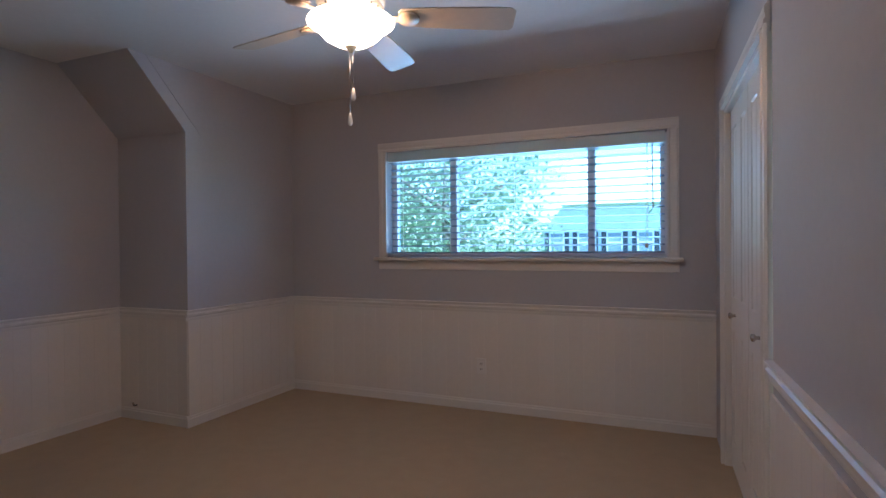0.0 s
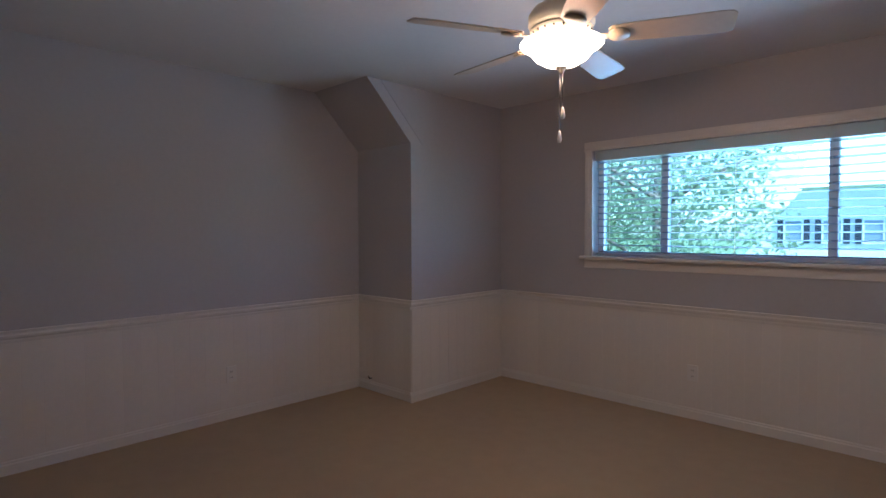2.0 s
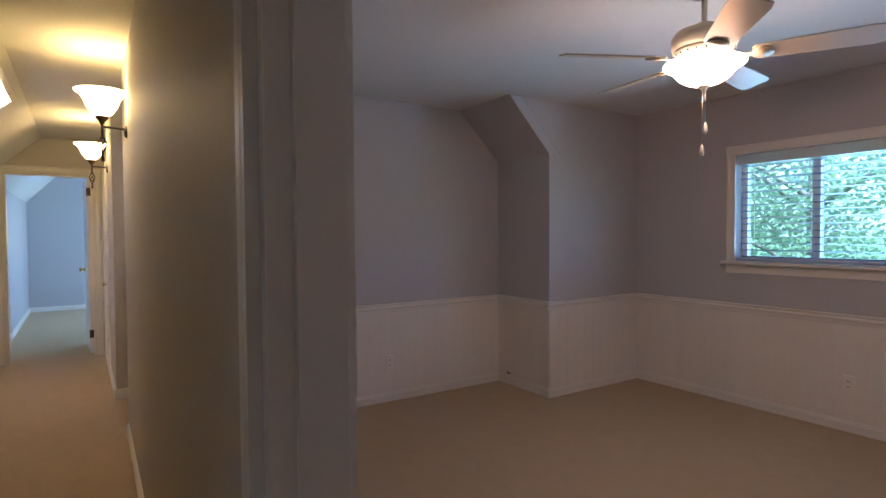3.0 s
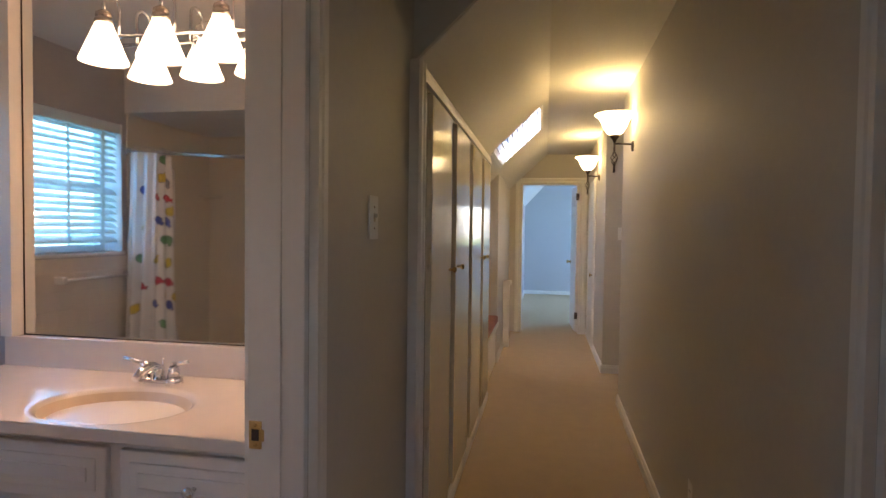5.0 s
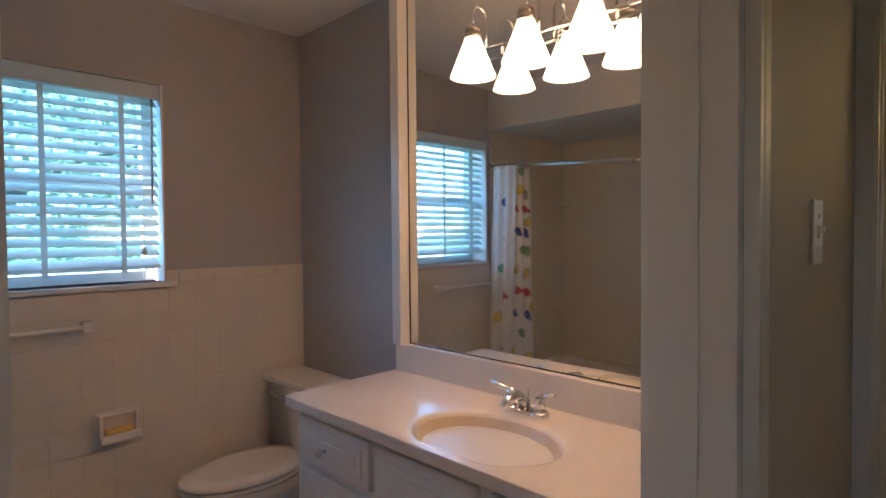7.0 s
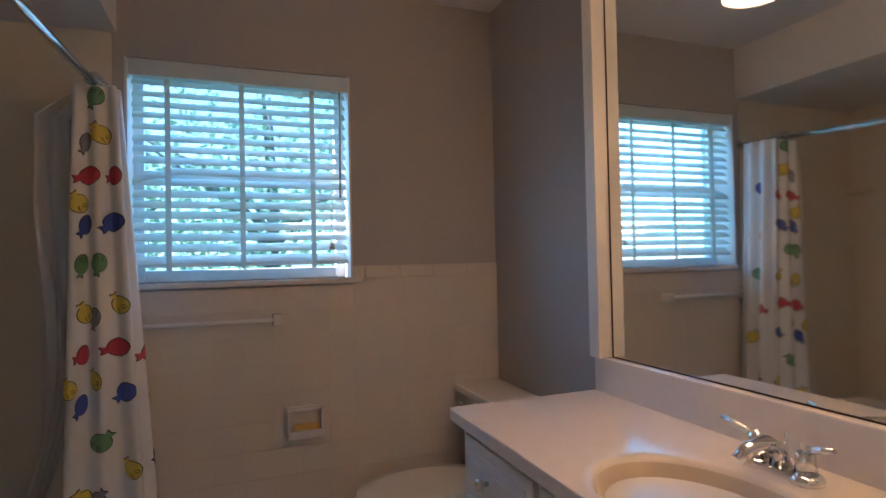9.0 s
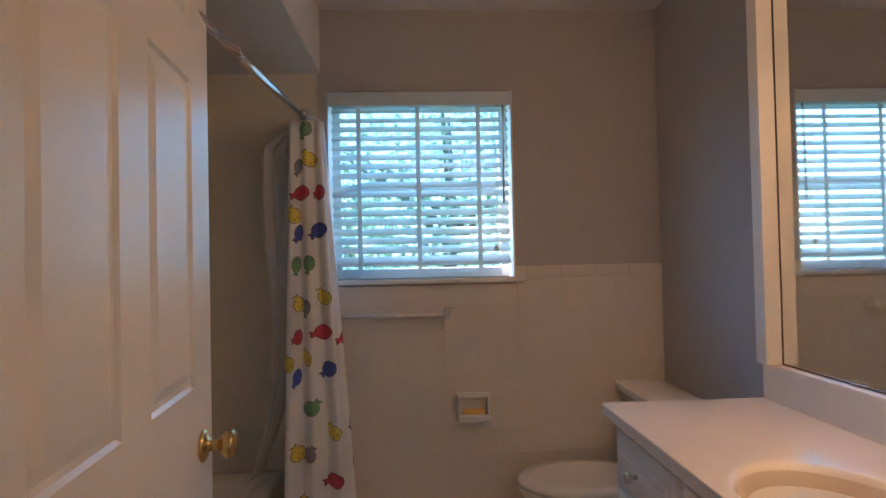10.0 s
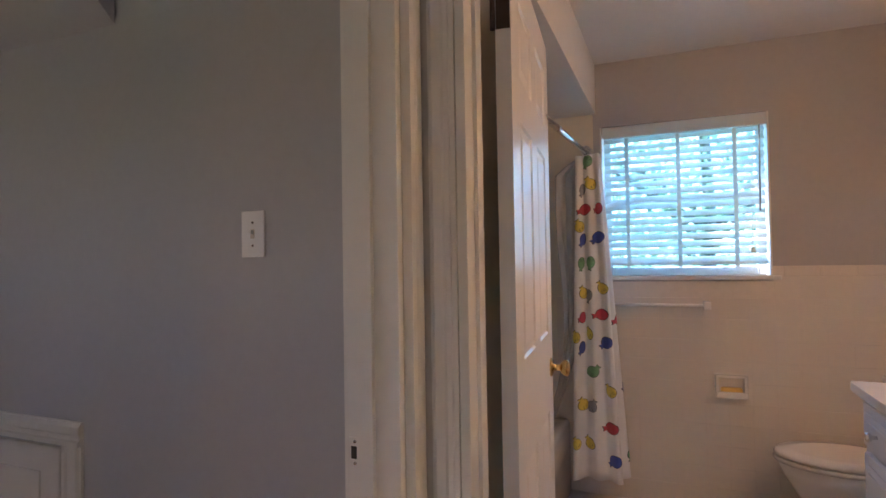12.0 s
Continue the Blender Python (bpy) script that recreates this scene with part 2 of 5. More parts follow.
def piece(name, mesh, parent, loc, rz=0.0):
    ob = new(name, mesh)
    ob.location, ob.rotation_euler = loc, (0, 0, rz)
    ob.parent = parent
    return ob


def thing(name, label, category, group="", loc=(0, 0, 0)):
    ob = new(name)
    ob.empty_display_size = 0.05
    ob.location = loc
    return tagged(ob, label, category, group)


def structure(name, bm, mat, label="", category=""):
    return tagged(put_mesh(name, bm, mat), label, category, kind="structure")


CASING = [(0, 0), (0.020, 0), (0.020, 0.012), (0.014, 0.018), (0.014, 0.030), (0.017, 0.036), (0.017, 0.058), (0.009, 0.068), (0.009, 0.072), (0, 0.072)]
BASE = [(0, 0), (0.016, 0), (0.016, 0.055), (0.011, 0.062), (0.011, 0.070), (0.006, 0.078), (0, 0.080)]
RAIL = [(0, 0), (0.010, 0), (0.013, 0.012), (0.013, 0.022), (0.022, 0.030), (0.024, 0.042), (0.016, 0.050), (0.016, 0.058), (0.028, 0.062), (0.028, 0.070), (0, 0.070)]

# ---------------------------------------------------------------- structure: floors
CEIL = 2.425
HN, HS = 0.165, -0.865          # hall faces
structure("floor_bedroom", boxes((-2.85, 0.16, -0.12, 1.45, 4.4, 0.0)), M_CARPET, "beige cut pile carpet over the bedroom floor", "carpet")
structure("floor_hall", boxes((-6.2, -1.5, -0.12, 1.38, 0.16, 0.0), (-6.2, 0.16, -0.12, -2.85, 1.6, 0.0)), M_CARPET, "beige cut pile carpet along the hall", "carpet")
structure("floor_landing", boxes((1.38, -1.2, -0.12, 3.9, 1.6, 0.0)), M_CARPET, "beige carpet in the side room", "carpet")
structure("floor_far_room", boxes((-11.2, -2.2, -0.12, -6.2, 2.3, 0.0)), M_CARPET, "beige carpet in the far bedroom", "carpet")
structure("floor_bathroom", boxes((-0.4, -3.3, -0.12, 2.3, -0.99, -0.002)), M_FLOORTILE, "pale cream bathroom floor covering", "floor")

# ---------------------------------------------------------------- structure: bedroom walls
structure("wall_bedroom_west", boxes((-2.85, 0.285, 0, -2.725, 3.3, CEIL)), M_WALL, "grey-blue painted wall above white wainscot", "wall")
structure("wall_bedroom_knee", boxes((-2.725, 3.166, 0, -2.06, 3.29, 1.997)), M_WALL, "short grey-blue knee wall under the roof slope", "wall")
bm = bmesh.new()
sweep([(0, 0), (0.12, 0.0), (-0.30, 0.428), (-0.42, 0.428)], (-2.725, 3.166, 1.997), (-2.06, 3.166, 1.997), (0, 1, 0), (0, 0, 1), bm)
structure("roof_slope_bedroom", bm, M_WALL, "grey-blue painted sloping ceiling beside the dormer", "wall")
bm = bmesh.new()
sweep([(3.29, 0), (4.4, 0), (4.4, CEIL), (2.746, CEIL), (2.87, CEIL), (3.29, 1.997)], (-2.18, 0, 0), (-2.06, 0, 0), (0, 1, 0), (0, 0, 1), bm)
structure("wall_dormer_cheek", bm, M_WALL, "grey-blue painted dormer side wall", "wall")
WX0, WX1, WZ0, WZ1 = -1.135, 0.920, 1.118, 1.952
structure("wall_bedroom_north", boxes((-2.06, 4.274, 0, WX0, 4.42, CEIL), (WX1, 4.274, 0, 1.40, 4.42, CEIL), (WX0, 4.274, 0, WX1, 4.42, WZ0), (WX0, 4.274, WZ1, WX1, 4.42, CEIL)), M_WALL, "grey-blue painted window wall above white wainscot", "wall")
CY0, CY1 = 2.52, 3.82
EX = 1.20                        # closet wall at the window corner; it runs a little askew
ASKEW = Matrix.Translation((EX, 4.274, 0)) @ Matrix.Rotation(math.atan(0.045), 4, "Z") @ Matrix.Translation((-EX, -4.274, 0))
structure("wall_closet", boxes((EX, CY1, 0, EX + 0.12, 4.274, CEIL), (EX, CY0, 1.94, EX + 0.12, CY1, CEIL)), M_WALL, "grey-blue painted wall round the closet doors", "wall").matrix_world = ASKEW
structure("wall_bedroom_east", prism([(1.395, 0.285), (1.50, 0.285), (1.50, CY0 - 0.01), (1.283, CY0 - 0.01)], 0, CEIL), M_WALL, "grey-blue painted wall with chair rail", "wall")
structure("wall_closet_back", boxes((1.85, CY0, 0, 1.95, 4.3, CEIL)), M_WALL)
# bedroom and hall partition with the bedroom doorway
DB0, DB1, DH = 0.494, 1.27, 2.04
structure("wall_hall_north", prism([(DB0, HN), (DB0, 0.285), (-2.725, 0.32), (-3.05, 0.32), (-3.05, 0.21)], 0, CEIL), M_HALL, "greige painted hall wall with sconces", "wall")
structure("wall_hall_north_east", boxes((DB1, HN, 0, 1.50, 0.285, CEIL), (DB0, HN, DH, DB1, 0.285, CEIL)), M_HALL, "greige painted wall over the bedroom doorway", "wall")
structure("ceiling_bedroom", boxes((-2.85, 0.165, CEIL, 1.5, 4.42, CEIL + 0.1)), M_CEIL, "white painted bedroom ceiling", "ceiling")

# ---------------------------------------------------------------- structure: hall
B0, B1 = 0.453, 1.283            # bathroom doorway
C0, C1 = -0.46, -2.95           # built-in wardrobe
structure("wall_hall_south", boxes((C0, HS - 0.125, 0, B0, HS, CEIL), (B0, HS - 0.125, DH, B1 + 0.10, HS, CEIL), (B1, -1.06, 0, 1.39, -0.972, DH)), M_HALL, "greige painted hall wall beside the bathroom door", "wall")
structure("wall_hall_wardrobe_back", boxes((-6.2, -1.5, 0, C0, -1.4, 1.4)), M_HALL)
# hall ceiling: flat strip, slope on the south side
SK0, SK1 = -4.25, -3.0
structure("ceiling_hall", boxes((-6.2, -0.375, CEIL, C0, 0.165, CEIL + 0.1), (-6.2, 0.165, CEIL, -2.86, 1.6, CEIL + 0.1), (C0, -1.0, CEIL, 1.5, 0.165, CEIL + 0.1)), M_CEIL, "white painted hall ceiling", "ceiling")


def slope(x0, x1, y0, y1):
    """A stretch of the hall's sloping ceiling between two depths."""
    z = lambda y: 1.965 + (y + 0.865) * (CEIL - 1.965) / 0.49
    return sweep([(y0, z(y0)), (y1, z(y1)), (y1, z(y1) + 0.12), (y0, z(y0) + 0.12)], (x0, 0, 0), (x1, 0, 0), (0, 1, 0), (0, 0, 1))


bm = slope(C0, SK1, -0.865, -0.375)
bm2 = slope(SK0, -6.2, -0.865, -0.375)
structure("roof_slope_hall_near", bm, M_CEIL, "cream painted sloping hall ceiling", "ceiling")
structure("roof_slope_hall_far", bm2, M_CEIL, "cream painted sloping hall ceiling", "ceiling")
structure("wall_slope_end", sweep([(-0.865, 1.968), (-0.865, CEIL), (-0.378, CEIL)], (C0, 0, 0), (C0 + 0.02, 0, 0), (0, 1, 0), (0, 0, 1)), M_HALL)
# knee wall beyond the wardrobe, with the window-seat alcove
structure("wall_hall_knee", boxes((-6.2, -0.99, 0, SK0, HS, 1.965), (SK0 - 0.1, -1.5, 0, SK0, -0.99, 2.4), (-3.0, -1.5, 0, C1, HS - 0.03, 2.3), (SK0, -1.6, 0, SK1, -1.5, 2.4)), M_HALL, "greige painted knee wall by the window seat", "wall")
# west end with the far doorway
FX = -6.15
F0, F1 = -0.71, 0.085
structure("wall_hall_west", boxes((FX - 0.12, -1.5, 0, FX, F0, CEIL), (FX - 0.12, F1, 0, FX, 1.6, CEIL), (FX - 0.12, F0, 2.03, FX, F1, CEIL)), M_HALL, "greige painted end wall round the far doorway", "wall")
structure("wall_hall_north_far", boxes((FX, 0.185, 0, -4.06, 0.31, CEIL), (-4.18, 0.31, 0, -4.06, 1.6, CEIL)), M_HALL, "greige painted hall wall beyond the stair opening", "wall")
structure("wall_stair_well", boxes((-4.06, 1.5, 0, -2.85, 1.6, CEIL), (-2.97, 0.32, 0, -2.85, 1.5, CEIL)), M_HALL)
# side-room doorway at the east end of the hall
structure("wall_side_doorway", boxes((1.372, 0.0, 0, 1.488, HN, CEIL), (1.372, -0.888, DH, 1.488, 0.0, CEIL), (1.372, -1.0, 0, 1.488, -0.888, CEIL)), M_HALL, "greige painted wall round the side doorway", "wall")
structure("wall_side_room_south", prism([(1.33, -1.22), (1.33, -1.061), (1.391, -1.061), (1.391, -1.001), (1.488, -1.001), (1.488, -1.094), (3.9, -1.094), (3.9, -1.22)], 0, 2.0305), M_WALL, "grey painted low side wall under a slope", "wall")
structure("wall_side_room_end", boxes((3.9, -1.22, 0, 4.0, 0.25, 2.5), (3.9, 0.8, 0, 4.0, 1.6, 2.5), (3.9, 0.25, 0, 4.0, 0.8, 1.3), (3.9, 0.25, 1.82, 4.0, 0.8, 2.5), (1.5, 1.5, 0, 3.9, 1.6, 2.5), (1.501, 0.285, 0, 1.52, 1.5, 2.5)), M_WALL)
bm = sweep([(-1.094, 2.03), (-0.6, 2.5), (-0.6, 2.6), (-1.22, 2.03)], (2.43, 0, 0), (3.9, 0, 0), (0, 1, 0), (0, 0, 1))
structure("roof_slope_side_room", bm, M_WALL, "grey painted sloping ceiling in the side room", "ceiling")
structure("wall_side_room_upper", boxes((1.5, -1.22, 2.031, 2.43, -1.094, 2.5)), M_WALL)
structure("ceiling_side_room", boxes((1.5, -1.3, 2.5, 4.0, 1.6, 2.6)), M_CEIL, "white painted side room ceiling", "ceiling")

# ---------------------------------------------------------------- structure: far bedroom
structure("wall_far_room", boxes((-11.1, -2.2, 0, -11.0, 0.21, 2.5), (-11.1, 1.0, 0, -11.0, 2.3, 2.5), (-11.1, 0.21, 0, -11.0, 1.0, 1.07), (-11.1, 0.21, 1.92, -11.0, 1.0, 2.5), (-11.0, -0.93, 0, FX - 0.12, -0.83, 1.95)), M_WALL, "grey-blue painted walls of the far bedroom", "wall")
structure("wall_far_room_north", boxes((-11.0, 2.2, 0, -9.9, 2.3, 2.5), (-8.5, 2.2, 0, FX, 2.3, 2.5), (-9.9, 2.2, 0, -8.5, 2.3, 0.95), (-9.9, 2.2, 2.05, -8.5, 2.3, 2.5), (FX - 0.12, 1.6, 0, FX, 2.2, 2.5)), M_WALL, "grey-blue painted window wall of the far bedroom", "wall")
structure("roof_slope_far_room", sweep([(-0.83, 1.95), (-0.40, 2.42), (-0.40, 2.54), (-0.95, 1.95)], (-11.0, 0, 0), (FX - 0.12, 0, 0), (0, 1, 0), (0, 0, 1)), M_CEIL, "white sloping ceiling of the far bedroom", "ceiling")
structure("ceiling_far_room", boxes((-11.1, -0.40, 2.42, FX, 2.3, 2.54)), M_CEIL, "white ceiling of the far bedroom", "ceiling")

# ---------------------------------------------------------------- structure: bathroom
BX, BY, BC = -0.235, -3.13, 2.395
BW0, BW1, BWZ0, BWZ1 = 0.42, 1.243, 1.205, 2.035
TX = 1.44                        # tub front
structure("wall_bath_west", boxes((BX - 0.12, BY - 0.2, 0, BX, HS - 0.125, BC)), M_BATHWALL, "taupe painted bathroom wall behind the vanity", "wall")
structure("wall_bath_south", boxes((BX, BY - 0.2, 0, BW0, BY, BC), (BW1, BY - 0.2, 0, 2.3, BY, BC), (BW0, BY - 0.2, 0, BW1, BY, BWZ0), (BW0, BY - 0.2, BWZ1, BW1, BY, BC)), M_BATHWALL, "taupe painted bathroom window wall above tile", "wall")
structure("wall_bath_east", boxes((2.2, BY, 0, 2.3, -1.225, BC)), M_SURROUND, "almond tiled wall behind the bathtub", "wall")
structure("wall_tub_end", boxes((1.33, -1.50, 0, 2.2, -1.225, BC)), M_SURROUND, "almond surround at the tub end", "wall")
structure("tub_surround_panel", boxes((1.28, BY, 0.38, 2.2, BY + 0.006, 2.113)), M_SURROUND, "almond panel on the window wall above the bathtub", "wall")
structure("wall_bath_north", boxes((BX, -0.994, 0, B0 - 0.02, -0.99, BC)), M_BATHWALL)
structure("soffit_tub", boxes((1.265, BY, 2.115, 2.2, -1.50, BC)), M_CEIL, "painted soffit over the bathtub", "wall")
structure("ceiling_bathroom", boxes((BX - 0.12, BY - 0.2, BC, 2.3, -0.99, BC + 0.1)), M_CEIL, "white painted bathroom ceiling", "ceiling")

# ---------------------------------------------------------------- unseen closing shell above the sloping ceilings, added to block sun and sky
structure("light_block_shell", boxes((-11.4, -3.5, 2.70, -5.0, 4.6, 2.76), (-2.9, -3.5, 2.70, 4.2, 4.6, 2.76), (-5.0, -3.5, 2.70, -2.9, -1.75, 2.76), (-5.0, -0.25, 2.70, -2.9, 4.6, 2.76), (-6.3, -1.76, 0, C0, -1.66, 2.70), (-11.3, -2.3, 0, FX, -2.2, 2.70), (FX - 0.12, -2.2, 0, FX, -1.5, 2.7)), M_BLOCKER, "unseen grey shell that keeps sun and sky out of the rooms", "roof")

# ---------------------------------------------------------------- trim
def trim_run(name, profile, runs, mat, label, category):
    bm = bmesh.new()
    for a, b, out in runs:
        sweep(profile, a, b, out, (0, 0, 1), bm)
    return structure(name, bm, mat, label, category)


E_ = (1, 0, 0)
W_ = (-1, 0, 0)
N_ = (0, 1, 0)
S_ = (0, -1, 0)
near_n = Vector((-2.225, -0.112, 0)).normalized()
RZ = 0.722
bed_runs = lambda z: [
    ((-2.725, 0.285, z), (-2.725, 3.166, z), E_), ((-2.725, 3.166, z), (-2.06, 3.166, z), S_), ((-2.06, 3.140, z), (-2.06, 4.274, z), E_),
    ((-2.06, 4.274, z), (1.20, 4.274, z), S_), ((1.395, 0.285, z + 0.042 * (z > 0)), (1.283, 2.51, z + 0.042 * (z > 0)), near_n), ((0.42, 0.285, z), (-2.725, 0.32, z), N_)]
trim_run("chair_rail_bedroom", RAIL, bed_runs(RZ), M_TRIM, "white moulded chair rail round the bedroom", "chair rail")
trim_run("baseboard_bedroom", BASE, bed_runs(0.0), M_TRIM, "white moulded baseboard round the bedroom", "baseboard")
trim_run("baseboard_hall", BASE, [((0.41, HN, 0), (-3.05, 0.21, 0), S_), ((C0 + 0.06, HS, 0), (B0 - 0.08, HS, 0), N_), ((FX, 0.185, 0), (-4.06, 0.185, 0), S_),
         ((-4.06, 0.17, 0), (-4.06, 1.5, 0), E_), ((FX, HS, 0), (SK0, HS, 0), N_), ((-11.0, -0.83, 0), (-11.0, 2.2, 0), E_), ((-11.0, -0.83, 0), (FX - 0.12, -0.83, 0), N_)], M_TRIM, "white baseboard along the hall", "baseboard")

# beadboard wainscot, board by board
board_me = {}


def boards(name, start, end, out):
    a, b = Vector(start), Vector(end)
    run = (b - a).length
    n = max(1, round(run / 0.102))
    w = run / n
    key = round(w, 4)
    if key not in board_me:
        bm = bmesh.new()
        prof = [(0, 0.0), (0.0079, 0.0), (0.0085, 0.0009), (0.0085, w - 0.0009), (0.0079, w), (0, w)]
        sweep(prof, (0, 0, 0.078), (0, 0, RZ + 0.004), (0, -1, 0), (1, 0, 0), bm)
        me = bpy.data.meshes.new("wainscot_board")
        bm.to_mesh(me)
        bm.free()
        me.materials.append(M_WAINSCOT)
        board_me[key] = me
    root = new(name)
    root.empty_display_size = 0.05
    tagged(root, "white painted beadboard wainscot under the chair rail", "wainscot", kind="structure")
    d = (b - a).normalized()
    ang = math.atan2(d.y, d.x)
    for i in range(n):
        p = a + d * (i * w)
        piece("wainscot_board", board_me[key], root, p, ang)


# boards face to the right of their run
boards("wainscot_west", (-2.724, 0.33, 0), (-2.724, 3.166, 0), E_)
boards("wainscot_knee", (-2.725, 3.165, 0), (-2.06, 3.165, 0), S_)
boards("wainscot_cheek", (-2.059, 3.160, 0), (-2.059, 4.274, 0), E_)
boards("wainscot_north", (-2.06, 4.273, 0), (1.20, 4.273, 0), S_)
boards("wainscot_east", (1.282, 2.51, 0), (1.394, 0.29, 0), W_)


def door_trim(name, kind, a, b, head, faces, floor=0.0, jamb_from=0.0):
    """Casing, jambs and stops of a doorway along x (kind 'x') or y; a..b the opening; faces: (coordinate, outward sign)."""
    bm = bmesh.new()
    for f, s in faces:
        out = (0, s, 0) if kind == "x" else (s, 0, 0)
        P = (lambda u, z: (u, f, z)) if kind == "x" else (lambda u, z: (f, u, z))
        U = (1, 0, 0) if kind == "x" else (0, 1, 0)
        Um = tuple(-c for c in U)
        sweep(CASING, P(a - 0.004, floor), P(a - 0.004, head + 0.004), out, Um, bm)
        sweep(CASING, P(b + 0.004, floor), P(b + 0.004, head + 0.004), out, U, bm)
        sweep(CASING, P(a - 0.076, head + 0.004), P(b + 0.076, head + 0.004), out, (0, 0, 1), bm)
    f0, f1 = min(f for f, s in faces), max(f for f, s in faces)
    if len(faces) == 1:
        f0, f1 = jamb_from
    t = 0.018
    B = (lambda u0, v0, z0, u1, v1, z1: (u0, v0, z0, u1, v1, z1)) if kind == "x" else (lambda u0, v0, z0, u1, v1, z1: (v0, u0, z0, v1, u1, z1))
    add_box(bm, *B(a - 0.003, f0, floor, a + t, f1, head), bevel=0.002)
    add_box(bm, *B(b - t, f0, floor, b + 0.003, f1, head), bevel=0.002)
    add_box(bm, *B(a + t, f0, head - t, b - t, f1, head + 0.003), bevel=0.002)
    return structure(name, bm, M_TRIM, "white painted moulded door casing and jambs", "door frame")


door_trim("door_frame_bedroom", "x", DB0 - 0.0, DB1, DH, [(HN, -1), (0.285, 1)])
structure("door_stop_bedroom", boxes((DB0 + 0.018, 0.205, 0, DB0 + 0.030, 0.240, DH - 0.02)), M_TRIM)
bm = bmesh.new()
sweep(CASING, (B0 - 0.004, HS, 0), (B0 - 0.004, HS, DH), N_, W_, bm)
sweep(CASING, (B0 - 0.004, HS - 0.125, 0), (B0 - 0.004, HS - 0.125, DH), S_, W_, bm)
add_box(bm, B0 - 0.003, HS - 0.125, 0, B0 + 0.018, HS, DH, bevel=0.002)
sweep([(p, q * 0.86) for p, q in CASING], (1.285, -0.972, 0), (1.285, -0.972, DH), N_, E_, bm)
add_box(bm, 1.263, -1.06, 0, 1.284, -0.956, DH, bevel=0.002)
sweep(CASING, (B0 - 0.076, HS, DH), (B1 + 0.076, HS, DH), N_, (0, 0, 1), bm)
add_box(bm, B0 + 0.018, HS - 0.125, DH - 0.018, 1.263, HS - 0.001, DH - 0.0005)
structure("door_frame_bathroom", bm, M_TRIM, "white painted moulded door casing and jambs", "door frame")
structure("door_stop_bathroom", boxes((B0 + 0.018, -0.950, 0, B0 + 0.024, -0.915, DH - 0.02), (1.254, -1.035, 0, 1.2625, -1.0, DH - 0.02)), M_TRIM)
door_trim("door_frame_side_room", "y", -0.888, 0.0, DH, [(1.372, -1), (1.488, 1)])
structure("door_stop_side_room", boxes((1.425, -0.870, 0, 1.460, -0.858, DH - 0.02)), M_TRIM)
door_trim("door_frame_far_room", "y", F0, F1, 2.03, [(FX, 1), (FX - 0.12, -1)])


def strike_plate(at, face, metal, label):
    """A strike plate with its latch hole and two screws; face is the way that it looks."""
    th = thing("strike_plate", label, "strike plate", loc=at)
    x, y, z = at
    s = 1 if sum(face) > 0 else -1
    if face[0]:
        plate = boxes((x, y - 0.014, z - 0.029, x + s * 0.002, y + 0.014, z + 0.029))
        add_box(plate, x, y + 0.014, z - 0.012, x + s * 0.004, y + 0.022, z + 0.012)
        hole = boxes((x + s * 0.002, y - 0.008, z - 0.012, x + s * 0.0026, y + 0.008, z + 0.012))
        screws = [lathe([(0.0035, 0), (0.003, 0.0012 * s)], 10, None, (x + s * 0.002, y, z + d), "X") for d in (-0.021, 0.021)]
    else:
        plate = boxes((x - 0.014, y, z - 0.029, x + 0.014, y + s * 0.002, z + 0.029))
        hole = boxes((x - 0.008, y + s * 0.002, z - 0.012, x + 0.008, y + s * 0.0026, z + 0.012))
        screws = [lathe([(0.0035, 0), (0.003, 0.0012 * s)], 10, None, (x, y + s * 0.002, z + d), "Y") for d in (-0.021, 0.021)]
    part("plate", plate, metal, th)
    part("latch_hole", hole, M_DARK, th, "dark latch hole")
    for sc in screws:
        part("screw", sc, M_NICKEL if metal is M_TRIM else metal, th)
    return th


strike_plate((DB0 + 0.0185, 0.258, 0.93), (1, 0, 0), M_BRASS, "polished brass strike plate set into the bedroom door jamb")
strike_plate((B0 + 0.0185, -0.972, 0.93), (1, 0, 0), M_BRASS, "polished brass strike plate set into the bathroom door jamb")
strike_plate((1.470, -0.8695, 0.93), (0, 1, 0), M_TRIM, "painted-over strike plate set into the side door jamb")


# ---------------------------------------------------------------- panelled doors
def panel_face(bm, rects, t0, w, h, depth=0.006, edge=0.022, sign=1):
    """Raised panels on one face of a slab in the local x-z plane; t0: the face's y."""
    for x0, z0, x1, z1 in rects:
        y = lambda k: t0 - sign * k
        a = [(x0, z0), (x1, z0), (x1, z1), (x0, z1)]
        rings = []
        for inset, k in ((0.0, 0.0), (0.006, depth), (0.016, depth), (edge + 0.012, depth * 0.15), (edge + 0.016, depth * 0.15)):
            rings.append([bm.verts.new((p + (inset if p == x0 else -inset), y(k), q + (inset if q == z0 else -inset))) for p, q in a])
        fs = []
        for r, s in zip(rings, rings[1:]):
            for i in range(4):
                fs.append(bm.faces.new((r[i], r[(i + 1) % 4], s[(i + 1) % 4], s[i])))
        fs.append(bm.faces.new(rings[-1]))
        bmesh.ops.recalc_face_normals(bm, faces=fs)


